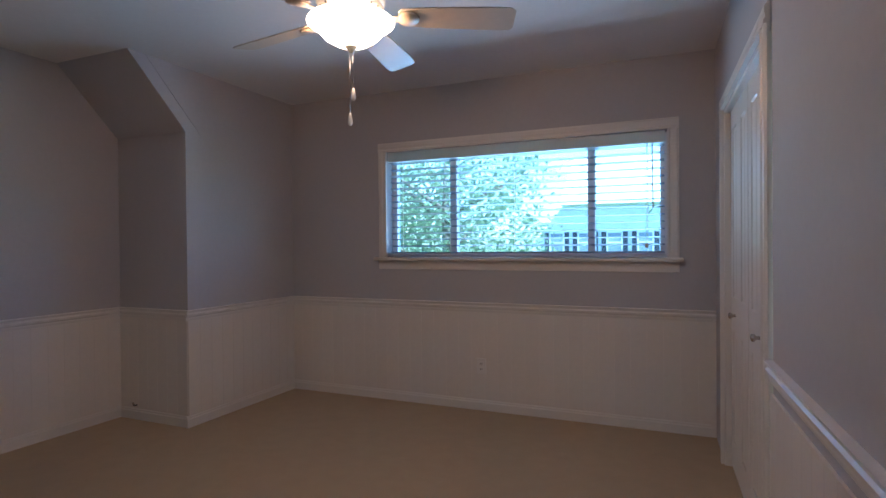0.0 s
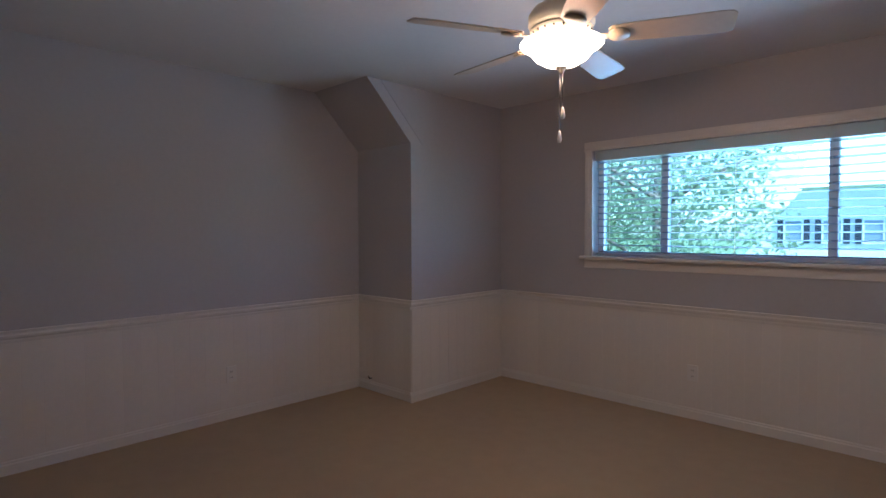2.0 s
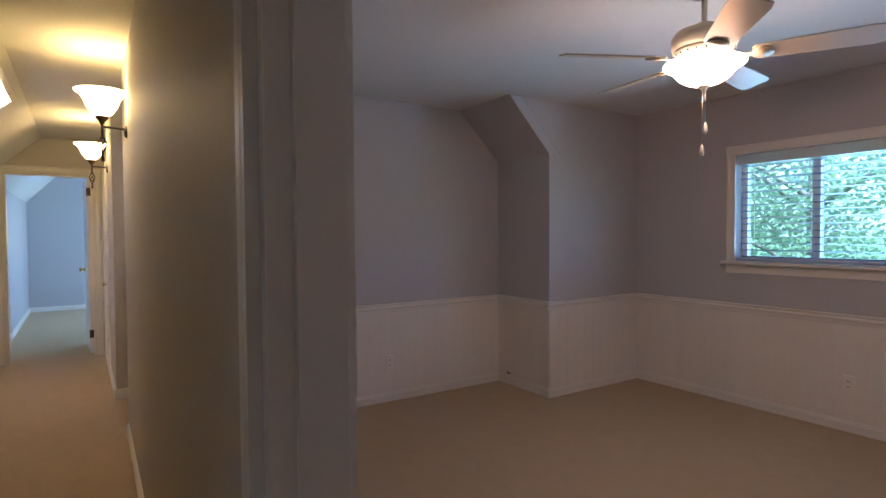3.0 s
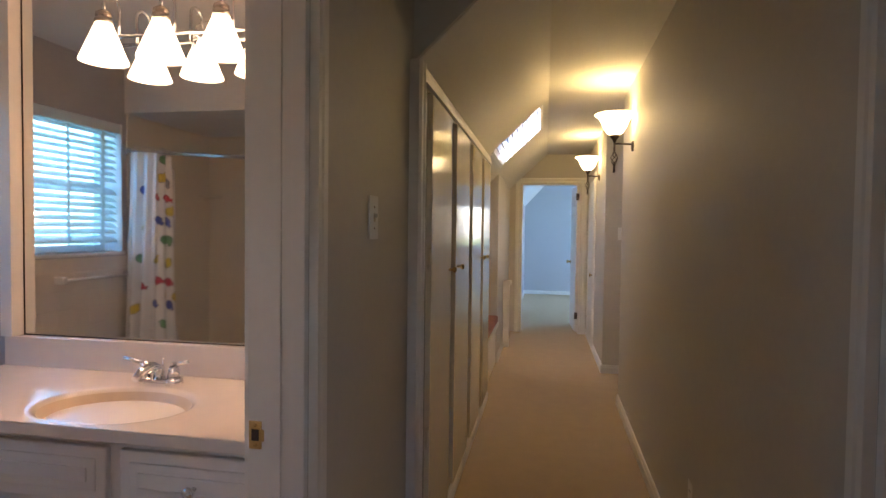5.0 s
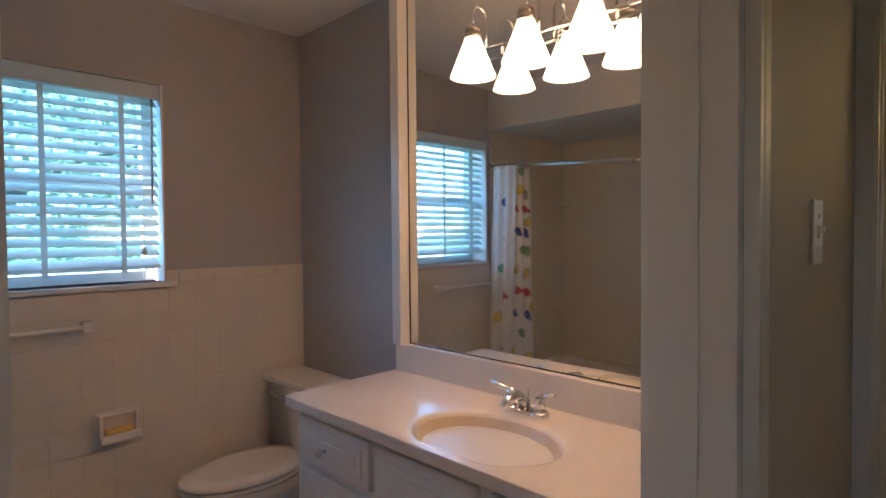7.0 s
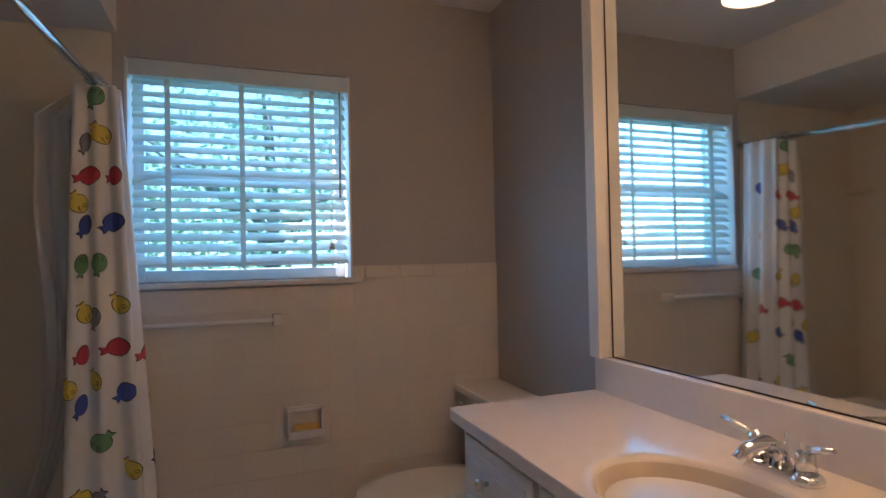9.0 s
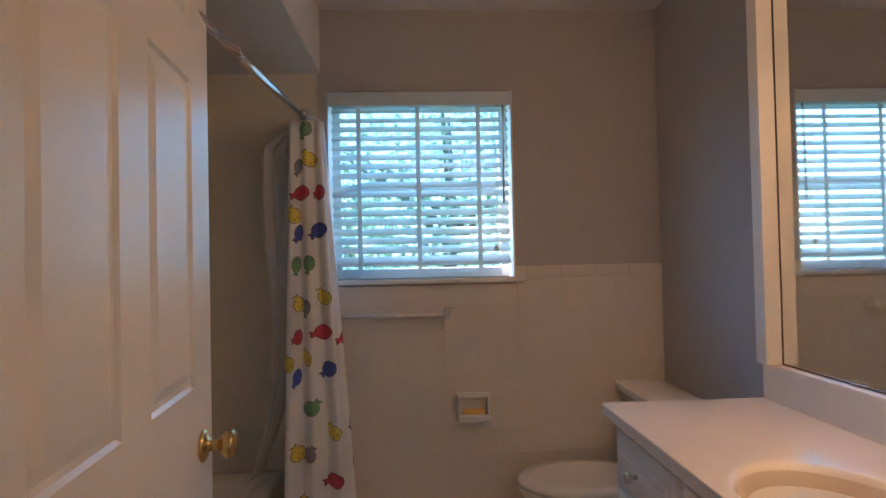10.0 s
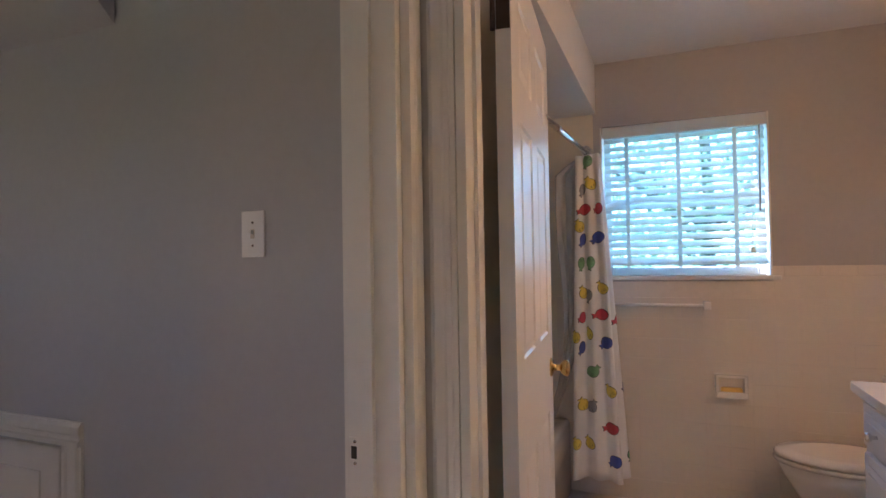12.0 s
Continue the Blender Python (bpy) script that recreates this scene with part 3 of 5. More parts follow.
def slab(w, h, t, rects):
    """A door slab, x from 0 to w, y from 0 to t, with panels let into both faces."""
    bm = bmesh.new()
    xs = sorted({0.0, w, *(r[0] for r in rects), *(r[2] for r in rects)})
    zs = sorted({0.0, h, *(r[1] for r in rects), *(r[3] for r in rects)})
    inside = lambda x, z: any(r[0] < x < r[2] and r[1] < z < r[3] for r in rects)
    for y in (0.0, t):
        for x0, x1 in zip(xs, xs[1:]):
            for z0, z1 in zip(zs, zs[1:]):
                if not inside((x0 + x1) / 2, (z0 + z1) / 2):
                    bm.faces.new([bm.verts.new(p) for p in ((x0, y, z0), (x1, y, z0), (x1, y, z1), (x0, y, z1))])
    for a, b in (((0, 0), (w, 0)), ((w, 0), (w, h)), ((w, h), (0, h)), ((0, h), (0, 0))):
        bm.faces.new([bm.verts.new(p) for p in ((a[0], 0, a[1]), (b[0], 0, b[1]), (b[0], t, b[1]), (a[0], t, a[1]))])
    panel_face(bm, rects, 0.0, w, h, sign=-1)
    panel_face(bm, rects, t, w, h, sign=1)
    bmesh.ops.remove_doubles(bm, verts=bm.verts, dist=0.0004)
    bmesh.ops.recalc_face_normals(bm, faces=bm.faces)
    return bm


def six_panels(w, h):
    m, s = 0.105 * w / 0.74 + 0.005, w / 2
    g = 0.05
    out = []
    for z0, z1 in ((0.24, 0.80), (1.05, 1.62), (1.72, h - 0.11)):
        out += [(m, z0, s - g, z1), (s + g, z0, w - m, z1)]
    return out


def knob_mesh(sign, y0):
    prof = [(0.030, 0.0), (0.031, 0.004), (0.024, 0.008), (0.012, 0.012), (0.010, 0.030), (0.018, 0.036), (0.027, 0.046), (0.027, 0.056), (0.020, 0.062), (0.0, 0.064)]
    return lathe([(r, y0 + sign * h) for r, h in prof], 24, axis="Y")


def hinge(parent_ob, at, mat):
    bm = boxes((at[0] - 0.001, at[1] - 0.012, at[2] - 0.044, at[0] + 0.002, at[1] + 0.020, at[2] + 0.044))
    tube([(at[0], at[1] - 0.006, at[2] - 0.046), (at[0], at[1] - 0.006, at[2] + 0.046)], 0.006, 10, bm)
    return part("hinge", bm, mat, parent_ob, "dark bronze hinge")


def hung_door(name, label, at, angle, w, h, knob_mat, hinge_mat):
    """A six-panel door hinged at its x = 0 edge, turned by angle about z."""
    d = tagged(new(name), label, "door")
    d.empty_display_size = 0.1
    d.location, d.rotation_euler = at, (0, 0, radians(angle))
    def child(nm, bm, mat, lab=""):
        ob = put_mesh(nm, bm, mat)
        ob.parent = d
        return tagged(ob, lab)
    child("door_slab", slab(w, h, 0.035, six_panels(w, h)), M_TRIM)
    for sgn, y0 in ((-1, 0.0), (1, 0.035)):
        k = knob_mesh(sgn, y0)
        bmesh.ops.translate(k, verts=k.verts, vec=(w - 0.065, 0, 0.93))
        child("door_knob", k, knob_mat, "polished brass knob")
    child("latch_plate", boxes((w, 0.006, 0.90, w + 0.0015, 0.029, 0.957)), knob_mat)
    for z in (0.22, 1.845):
        bm = boxes((-0.0015, 0.002, z - 0.045, 0.0, 0.033, z + 0.045))
        tube([(-0.004, 0.040, z - 0.047), (-0.004, 0.040, z + 0.047)], 0.006, 10, bm)
        child("hinge", bm, hinge_mat, "dark bronze butt hinge")
    return d


ang = math.degrees(math.atan2(-1.845 + 1.108, 1.278 - 1.209))
hung_door("bathroom_door", "white six-panel bathroom door standing open beside the tub", (1.209, -1.112, 0.012), ang, 0.735, 2.02, M_BRASS, M_BRONZE)
hung_door("far_room_door", "white six-panel door standing open into the far bedroom", (FX - 0.10, F1 - 0.015, 0.012), 183, 0.74, 2.0, M_BRASS, M_BRONZE)

# closet doors in the bedroom
door_trim("door_frame_closet", "y", CY0 + 0.08, CY1, 1.94, [(EX, -1)], jamb_from=(EX, EX + 0.12)).matrix_world = ASKEW
for y0, y1, ky in ((2.60, 3.198, 2.92), (3.214, 3.796, 3.63)):
    d = tagged(new("closet_door"), "white panelled closet door with a small nickel knob, closed", "door", "closet doors")
    d.location, d.rotation_euler = ASKEW @ Vector((EX + 0.06, y0, 0.012)), (0, 0, radians(90) + math.atan(0.045))
    w = y1 - y0
    rects = []
    for half in (0, 1):
        o = half * w / 2
        for z0, z1 in ((0.15, 0.74), (0.92, 1.81)):
            rects.append((o + 0.075, z0, o + w / 2 - 0.075, z1))
    ob = put_mesh("door_slab", slab(w, 1.915, 0.03, rects), M_TRIM)
    ob.parent = d
    k = lathe([(0.008, 0.03), (0.007, 0.042), (0.015, 0.050), (0.016, 0.058), (0.008, 0.064), (0, 0.065)], 18, axis="Y")
    bmesh.ops.translate(k, verts=k.verts, vec=(ky - y0, 0, 0.83))
    ob = tagged(put_mesh("knob", k, M_NICKEL), "small nickel knob")
    ob.parent = d


# ---------------------------------------------------------------- windows and blinds
def window(name, x0, x1, z0, z1, yf, sgn, mullions, rails=()):
    """A window in a wall that runs along x; yf: the plane of the frame; sgn: the way out."""
    root = new(name)
    root.empty_display_size = 0.1
    root.location = ((x0 + x1) / 2, yf, z0)
    tagged(root, "white vinyl framed window with panes tinted for cool daylight", "window", kind="structure")
    y0, y1 = sorted((yf, yf + sgn * 0.05))
    f = 0.045
    bm = boxes((x0, y0, z0, x0 + f, y1, z1), (x1 - f, y0, z0, x1, y1, z1), (x0 + f, y0, z0, x1 - f, y1, z0 + f), (x0 + f, y0, z1 - f, x1 - f, y1, z1), bevel=0.003)
    part("window_frame", bm, M_VINYL, root)
    for m in mullions:
        part("mullion", boxes((m - 0.025, y0 - 0.004, z0 + f, m + 0.025, y1 + 0.004, z1 - f), bevel=0.003), M_VINYL, root)
    for r in rails:
        part("meeting_rail", boxes((x0 + f, y0 - 0.003, r - 0.02, x1 - f, y1 + 0.003, r + 0.02), bevel=0.003), M_VINYL, root)
    xs = [x0 + f, *mullions, x1 - f]
    for a, b in zip(xs, xs[1:]):
        ob = part("pane", boxes((a, (y0 + y1) / 2 - 0.002, z0 + f, b, (y0 + y1) / 2 + 0.002, z1 - f)), M_GLASS, root)
        ob.visible_shadow = False
    return root


def blind(name, label, x0, x1, ztop, zbot, y, sgn, n, slat_w, tilt, tapes, tape_w, valance, wand_x, bent=None, slat_mat=None):
    """A horizontal slatted blind; sgn: the way into the room along y."""
    root = thing(name, label, "window blind", loc=((x0 + x1) / 2, y, ztop))
    c, s = math.cos(radians(tilt)) * slat_w / 2, math.sin(radians(tilt)) * slat_w / 2

    def slat_mesh(drop=0.0):
        bm = bmesh.new()
        rows = []
        for k in range(5):
            u = k / 4 * 2 - 1
            crown = 0.0025 * (1 - u * u)
            rows.append([(p, u * c * sgn, -u * s + crown + d) for p, d in ((x0 + 0.006, 0.0), (x1 - 0.15, 0.0), (x1 - 0.006, -drop))])
        top = [[bm.verts.new((p, q, r + 0.0012)) for p, q, r in row] for row in rows]
        bot = [[bm.verts.new((p, q, r - 0.0012)) for p, q, r in row] for row in rows]
        for g in (top, bot):
            for a, b in zip(g, g[1:]):
                for i in range(2):
                    bm.faces.new((a[i], a[i + 1], b[i + 1], b[i]))
        for a, b in ((top[0], bot[0]), (top[-1], bot[-1])):
            for i in range(2):
                bm.faces.new((a[i], a[i + 1], b[i + 1], b[i]))
        bmesh.ops.recalc_face_normals(bm, faces=bm.faces)
        me = bpy.data.meshes.new("slat")
        bm.to_mesh(me)
        bm.free()
        me.materials.append(slat_mat or M_BLIND)
        return me

    me = slat_mesh()
    z_hi, z_lo = ztop - valance - 0.012, zbot + 0.03
    for i in range(n):
        z = z_hi + (z_lo - z_hi) * i / (n - 1)
        use = slat_mesh(0.034) if bent == i else me
        ob = new("slat", use)
        ob.parent = root
        ob.matrix_parent_inverse = Matrix.Translation(root.location).inverted()
        ob.location = (0, y, z + random.uniform(-0.0015, 0.0015))
        ob.rotation_euler = (radians(random.uniform(-2, 2)), radians(random.uniform(-0.12, 0.12)), 0)
    part("bottom_rail", boxes((x0 + 0.004, y - 0.022, zbot, x1 - 0.004, y + 0.022, zbot + 0.016), bevel=0.003), M_BLIND, root)
    part("valance", boxes((x0, y + sgn * 0.030, ztop - valance, x1, y + sgn * 0.042, ztop), bevel=0.003), M_BLIND, root)
    part("head_rail", boxes((x0 + 0.01, y - 0.024, ztop - valance + 0.004, x1 - 0.01, y + 0.024, ztop - 0.004)), M_BLIND, root)
    for tx in tapes:
        yy = y + sgn * (c + 0.004)
        bm = boxes((tx - tape_w / 2, yy - 0.0008, zbot - 0.012, tx + tape_w / 2, yy + 0.0008, ztop - valance))
        part("ladder_tape", bm, M_BLIND, root)
    part("tilt_wand", tube([(wand_x, y + sgn * 0.034, ztop - valance), (wand_x, y + sgn * 0.040, ztop - valance - 0.03), (wand_x + 0.004, y + sgn * 0.040, ztop - 0.50)], 0.0045, 8), M_NICKEL, root, "slim tilt wand")
    cx = wand_x + (0.04 if wand_x < (x0 + x1) / 2 else -0.035)
    bm = tube([(cx, y + sgn * 0.036, ztop - valance), (cx, y + sgn * 0.038, zbot + 0.09)], 0.0013, 6)
    part("pull_cord", bm, M_BLIND, root)
    part("cord_tassel", lathe([(0.004, 0.03), (0.010, 0.018), (0.012, 0.0), (0.0, -0.001)], 12, None, (cx, y + sgn * 0.038, zbot + 0.06)), M_FANMETAL, root, "small cord tassel")
    return root


window("window_bedroom", WX0, WX1, WZ0, WZ1, 4.36, 1, (-0.60, 0.43))
bm = bmesh.new()
for a, b, u in (((WX0, 4.274, WZ0 - 0.02), (WX0, 4.274, WZ1 + 0.004), W_), ((WX1, 4.274, WZ0 - 0.02), (WX1, 4.274, WZ1 + 0.004), E_), ((WX0 - 0.072, 4.274, WZ1), (WX1 + 0.072, 4.274, WZ1), (0, 0, 1))):
    sweep(CASING, a, b, S_, u, bm)
add_box(bm, WX0 - 0.072, 4.262, 1.03, WX1 + 0.072, 4.274, 1.10, bevel=0.003)
structure("window_casing_bedroom", bm, M_TRIM, "white moulded window casing with apron", "window trim")
structure("window_sill_bedroom", boxes((WX0 - 0.095, 4.215, 1.10, WX1 + 0.095, 4.36, 1.124), bevel=0.005), M_TRIM, "white painted window stool", "window sill")
blind("bedroom_blind", "white slatted blind lowered over the wide bedroom window", WX0 + 0.012, WX1 - 0.012, WZ1 - 0.004, 1.130, 4.318, -1, 15, 0.050, -9, (-1.0, -0.60, -0.1, 0.43, 0.80), 0.003, 0.075, 0.83, slat_mat=M_SLAT_SHADED)

window("window_bathroom", BW0, BW1, BWZ0, BWZ1, BY - 0.13, -1, (), (1.62,))
structure("window_sill_bathroom", boxes((BW0 - 0.036, BY - 0.13, BWZ0 - 0.022, BW1 + 0.0, BY + 0.022, BWZ0), bevel=0.004), M_TRIM, "white marble window sill over tile", "window sill")
structure("window_liner_bathroom", boxes((BW0, BY - 0.13, BWZ0, BW0 + 0.008, BY + 0.001, BWZ1), (BW1 - 0.008, BY - 0.13, BWZ0, BW1, BY + 0.001, BWZ1)), M_TRIM)
blind("bathroom_blind", "white taped wooden blind with one bent slat in the bathroom window", BW0 + 0.010, BW1 - 0.012, BWZ1 - 0.002, 1.262, BY - 0.045, 1, 17, 0.050, 38, (0.573, 0.843, 1.105), 0.020, 0.062, 0.462, bent=8)

# far bedroom window
window("window_far_room", -9.9, -8.5, 0.95, 2.05, 2.24, 1, (-9.2,))


# ---------------------------------------------------------------- ceiling fan
def ceiling_fan(x, y):
    fan = thing("ceiling_fan", "five-blade cream ceiling fan with a lit alabaster bowl", "ceiling fan", loc=(x, y, CEIL))
    part("canopy", lathe([(0.0, -0.001), (0.068, -0.001), (0.066, -0.02), (0.045, -0.045), (0.018, -0.055), (0.0, -0.055)], 28, None, (x, y, CEIL)), M_FANMETAL, fan)
    part("down_rod", tube([(x, y, CEIL - 0.05), (x, y, 2.265)], 0.012, 12), M_FANMETAL, fan)
    part("motor_housing", lathe([(0.0, 2.270), (0.035, 2.268), (0.05, 2.253), (0.115, 2.235), (0.134, 2.207), (0.134, 2.165), (0.12, 2.153), (0.0, 2.153)], 40, None, (x, y, 0)), M_FANMETAL, fan)
    bm = lathe([(0.0, 2.152), (0.125, 2.152), (0.128, 2.146), (0.112, 2.125), (0.07, 2.115), (0.07, 2.103), (0.0, 2.103)], 40, None, (x, y, 0))
    part("vented_plate", bm, M_FANMETAL, fan)
    for i in range(20):
        a = 2 * math.pi * i / 20
        r0, r1 = 0.088, 0.122
        bm = tube([(x + r0 * math.cos(a), y + r0 * math.sin(a), 2.116), (x + r1 * math.cos(a), y + r1 * math.sin(a), 2.138)], 0.0045, 6)
        part("vent_slot", bm, M_DARK, fan, "dark vent slot")
    bowl = part("bowl", lathe([(0.0, 1.995), (0.03, 1.997), (0.07, 2.009), (0.105, 2.030), (0.126, 2.055), (0.140, 2.071), (0.163, 2.081), (0.170, 2.089), (0.166, 2.097), (0.150, 2.101), (0.06, 2.103)], 48, None, (x, y, 0)), M_BOWL, fan, "glowing alabaster glass bowl")
    bowl.visible_shadow = False
    part("finial", lathe([(0.0, 1.970), (0.008, 1.973), (0.012, 1.983), (0.022, 1.993), (0.026, 1.998), (0.0, 1.998)], 20, None, (x, y, 0)), M_FANMETAL, fan)
    for dx, z in ((0.006, 1.835), (-0.006, 1.74)):
        part("pull_chain", tube([(x + dx, y, 1.99), (x + dx * 1.3, y, z)], 0.0014, 6), M_NICKEL, fan)
        part("pull_knob", lathe([(0.0, z + 0.002), (0.004, z), (0.008, z - 0.02), (0.010, z - 0.038), (0.006, z - 0.048), (0.0, z - 0.05)], 14, None, (x + dx * 1.3, y, 0)), M_PLATE, fan, "white pull knob")
    for k in range(5):
        a = radians(27 + 72 * k)
        m = Matrix.Translation((x, y, 2.115)) @ Matrix.Rotation(a, 4, "Z") @ Matrix.Rotation(radians(-14), 4, "X")
        bm = bmesh.new()
        outline = [(0.20, -0.050), (0.30, -0.060), (0.58, -0.070), (0.625, -0.066), (0.642, -0.050), (0.645, 0.050), (0.635, 0.064), (0.60, 0.070), (0.30, 0.060), (0.20, 0.050), (0.185, 0.03), (0.185, -0.03)]
        lo = [bm.verts.new((p, q, -0.003)) for p, q in outline]
        hi = [bm.verts.new((p, q, 0.003)) for p, q in outline]
        bm.faces.new(lo)
        bm.faces.new(hi)
        for i in range(len(outline)):
            j = (i + 1) % len(outline)
            bm.faces.new((lo[i], lo[j], hi[j], hi[i]))
        bmesh.ops.recalc_face_normals(bm, faces=bm.faces)
        bmesh.ops.transform(bm, matrix=m, verts=bm.verts)
        blade = part("blade", bm, M_BLADE, fan, "cream painted fan blade")
        bm = boxes((0.105, -0.016, -0.012, 0.21, 0.016, -0.005), bevel=0.003)
        lathe([(0.0, -0.013), (0.040, -0.012), (0.043, -0.006), (0.0, -0.004)], 20, bm, (0.225, 0, 0))
        bmesh.ops.transform(bm, matrix=m, verts=bm.verts)
        part("blade_iron", bm, M_FANMETAL, fan, "ornate bronze-edged blade arm")
    return fan


ceiling_fan(-0.170, 2.27)
lamp("fan_lamp", "POINT", (-0.170, 2.27, 2.05), 1.25, (1.0, 0.46, 0.18), 0.05)


# ---------------------------------------------------------------- plates and outlets
def wall_plate(name, label, at, face, w, h, kind):
    th = thing(name, label, "switch" if kind == "switch" else "outlet", loc=at)
    f = Vector(face)
    u = Vector((0, 0, 1)).cross(f)
    m = Matrix((u, f, Vector((0, 0, 1)))).transposed().to_4x4()
    m.translation = Vector(at)

    def add(nm, bm, mat, lab=""):
        bmesh.ops.transform(bm, matrix=m, verts=bm.verts)
        part(nm, bm, mat, th, lab)
    add("cover_plate", boxes((-w / 2, 0.0, -h / 2, w / 2, 0.006, h / 2), bevel=0.002), M_PLATE)
    if kind == "switch":
        add("toggle_slot", boxes((-0.006, 0.0055, -0.012, 0.006, 0.0075, 0.012)), M_FANMETAL)
        add("toggle", boxes((-0.0045, 0.007, 0.000, 0.0045, 0.017, 0.010), bevel=0.001), M_PLATE)
        for z in (-0.030, 0.030):
            add("screw", lathe([(0.0035, 0.006), (0.003, 0.0072), (0, 0.0075)], 10, None, (0, 0, z), "Y"), M_NICKEL)
    else:
        for z in (-0.020, 0.020):
            add("receptacle", boxes((-0.016, 0.0055, z - 0.014, 0.016, 0.0075, z + 0.014), bevel=0.001), M_PLATE)
            for dx in (-0.006, 0.006):
                add("slot", boxes((dx - 0.0015, 0.0072, z - 0.006, dx + 0.0015, 0.0080, z + 0.005)), M_DARK)
    return th


wall_plate("light_switch", "white toggle switch with a tall cover plate on the hall wall", (0.025, HS, 1.395), (0, 1, 0), 0.075, 0.122, "switch")
wall_plate("light_switch", "white toggle switch plate on grey wall", (1.908, -1.094, 1.378), (0, 1, 0), 0.075, 0.122, "switch")
wall_plate("light_switch", "white switch plate on the stair opening wall", (-4.06, 0.345, 1.36), (1, 0, 0), 0.075, 0.122, "switch")
wall_plate("wall_outlet", "white outlet plate in the wainscot under the window", (-0.352, 4.2635, 0.325), (0, -1, 0), 0.072, 0.116, "outlet")
wall_plate("wall_outlet", "white outlet plate in the wainscot of the long wall", (-2.7155, 2.03, 0.318), (1, 0, 0), 0.072, 0.116, "outlet")
wall_plate("wall_outlet", "white outlet plate low on the hall wall", (-0.72, 0.186, 0.35), (0, -1, 0), 0.072, 0.116, "outlet")
th = thing("cable_stub", "black coaxial cable stub poking out of the wainscot", "cable", loc=(-2.549, 3.155, 0.1))
part("cable", tube([(-2.549, 3.157, 0.102), (-2.545, 3.130, 0.105), (-2.538, 3.118, 0.118)], 0.005, 8), M_DARK, th)
part("connector", tube([(-2.538, 3.118, 0.118), (-2.533, 3.110, 0.130)], 0.007, 8), M_NICKEL, th)

# ---------------------------------------------------------------- hall: built-in wardrobe
def knob_at(at, out, mat, parent_ob, r=0.016):
    o = 1 if sum(out) > 0 else -1
    ax = "Y" if out[1] else "X"
    prof = [(0.006, 0.0), (0.006, 0.016), (r * 0.8, 0.020), (r, 0.026), (r * 0.9, 0.033), (0.0, 0.036)]
    return part("knob", lathe([(a, o * b) for a, b in prof], 16, None, at, ax), mat, parent_ob, "small round knob")


bank = thing("built_in_wardrobe", "cream painted built-in wardrobe with four tall flat doors", "wardrobe", loc=((C0 + C1) / 2, HS, 0))
FRONT = -0.838
bm = boxes((C1, FRONT - 0.022, 0.0, C0, FRONT, 0.09), (C1, FRONT - 0.022, 1.895, C0, FRONT, 1.965))
DOORS = [(-1.02, -0.57), (-1.66, -1.17), (-2.28, -1.80), (-2.87, -2.42)]
xs = [C0] + [v for d in DOORS for v in (d[1], d[0])] + [C1]
for a, b in zip(xs[0::2], xs[1::2]):
    add_box(bm, b, FRONT - 0.022, 0.09, a, FRONT, 1.895)
part("face_frame", bm, M_CABINET, bank)
part("carcass", boxes((C1, -1.38, 0, C0, -1.36, 1.4), (C1, -1.38, 0.0, C0, FRONT - 0.03, 0.02), (C0 - 0.02, -1.36, 0, C0, FRONT - 0.03, 1.6), (C1, -1.36, 0, C1 + 0.02, FRONT - 0.03, 1.6)), M_CABINET, bank)
part("base_trim", sweep(BASE, (C1, FRONT, 0), (C0, FRONT, 0), N_, (0, 0, 1)), M_TRIM, bank)
bm = sweep([(0, 0), (0.018, 0), (0.022, 0.02), (0.012, 0.03), (0.012, 0.055), (0, 0.06)], (C1, FRONT, 1.905), (C0, FRONT, 1.905), N_, (0, 0, 1))
sweep(CASING, (C0, FRONT, 0), (C0, FRONT, 1.965), N_, (1, 0, 0), bm)
add_box(bm, C0 + 0.0005, -0.8645, 0.0, C0 + 0.071, FRONT + 0.001, 1.964)
part("crown_trim", bm, M_TRIM, bank)
for i, (a, b) in enumerate(DOORS):
    d = part("wardrobe_door", boxes((a + 0.004, FRONT - 0.002, 0.10, b - 0.004, FRONT + 0.022, 1.885), bevel=0.004), M_CABINET, bank, "glossy cream flat wardrobe door")
    kx = (a + 0.045) if i % 2 == 0 else (b - 0.045)
    knob_at((kx, FRONT + 0.022, 1.185), (0, 1, 0), M_BRASS, d, 0.014)
    hx = b if i % 2 == 0 else a
    for z in (0.55, 1.25, 1.75):
        part("hinge", tube([(hx, FRONT + 0.014, z - 0.04), (hx, FRONT + 0.014, z + 0.04)], 0.006, 8), M_CABINET, d)

# skylight in the slope beyond the wardrobe, over the window seat
zs = lambda y: 1.965 + (y + 0.865) * (CEIL - 1.965) / 0.49
structure("roof_slope_alcove", sweep([(-1.42, zs(-1.42)), (-0.83, zs(-0.83)), (-0.83, zs(-0.83) + 0.12), (-1.42, zs(-1.42) + 0.12)], (SK0, 0, 0), (SK1, 0, 0), N_, (0, 0, 1)), M_CEIL, "white sloping alcove ceiling", "ceiling")
structure("roof_slope_ridge", sweep([(-0.42, zs(-0.42)), (-0.375, zs(-0.375)), (-0.375, zs(-0.375) + 0.12), (-0.42, zs(-0.42) + 0.12)], (SK0, 0, 0), (SK1, 0, 0), N_, (0, 0, 1)), M_CEIL)
SL0 = -3.95                      # west end of the skylight
structure("roof_slope_alcove_west", slope(SK0, SL0, -0.83, -0.42), M_CEIL)
skl = new("skylight")
skl.location = ((SL0 + SK1) / 2, -0.62, zs(-0.62))
tagged(skl, "white framed skylight with slatted shade in the sloping ceiling", "skylight", kind="structure")
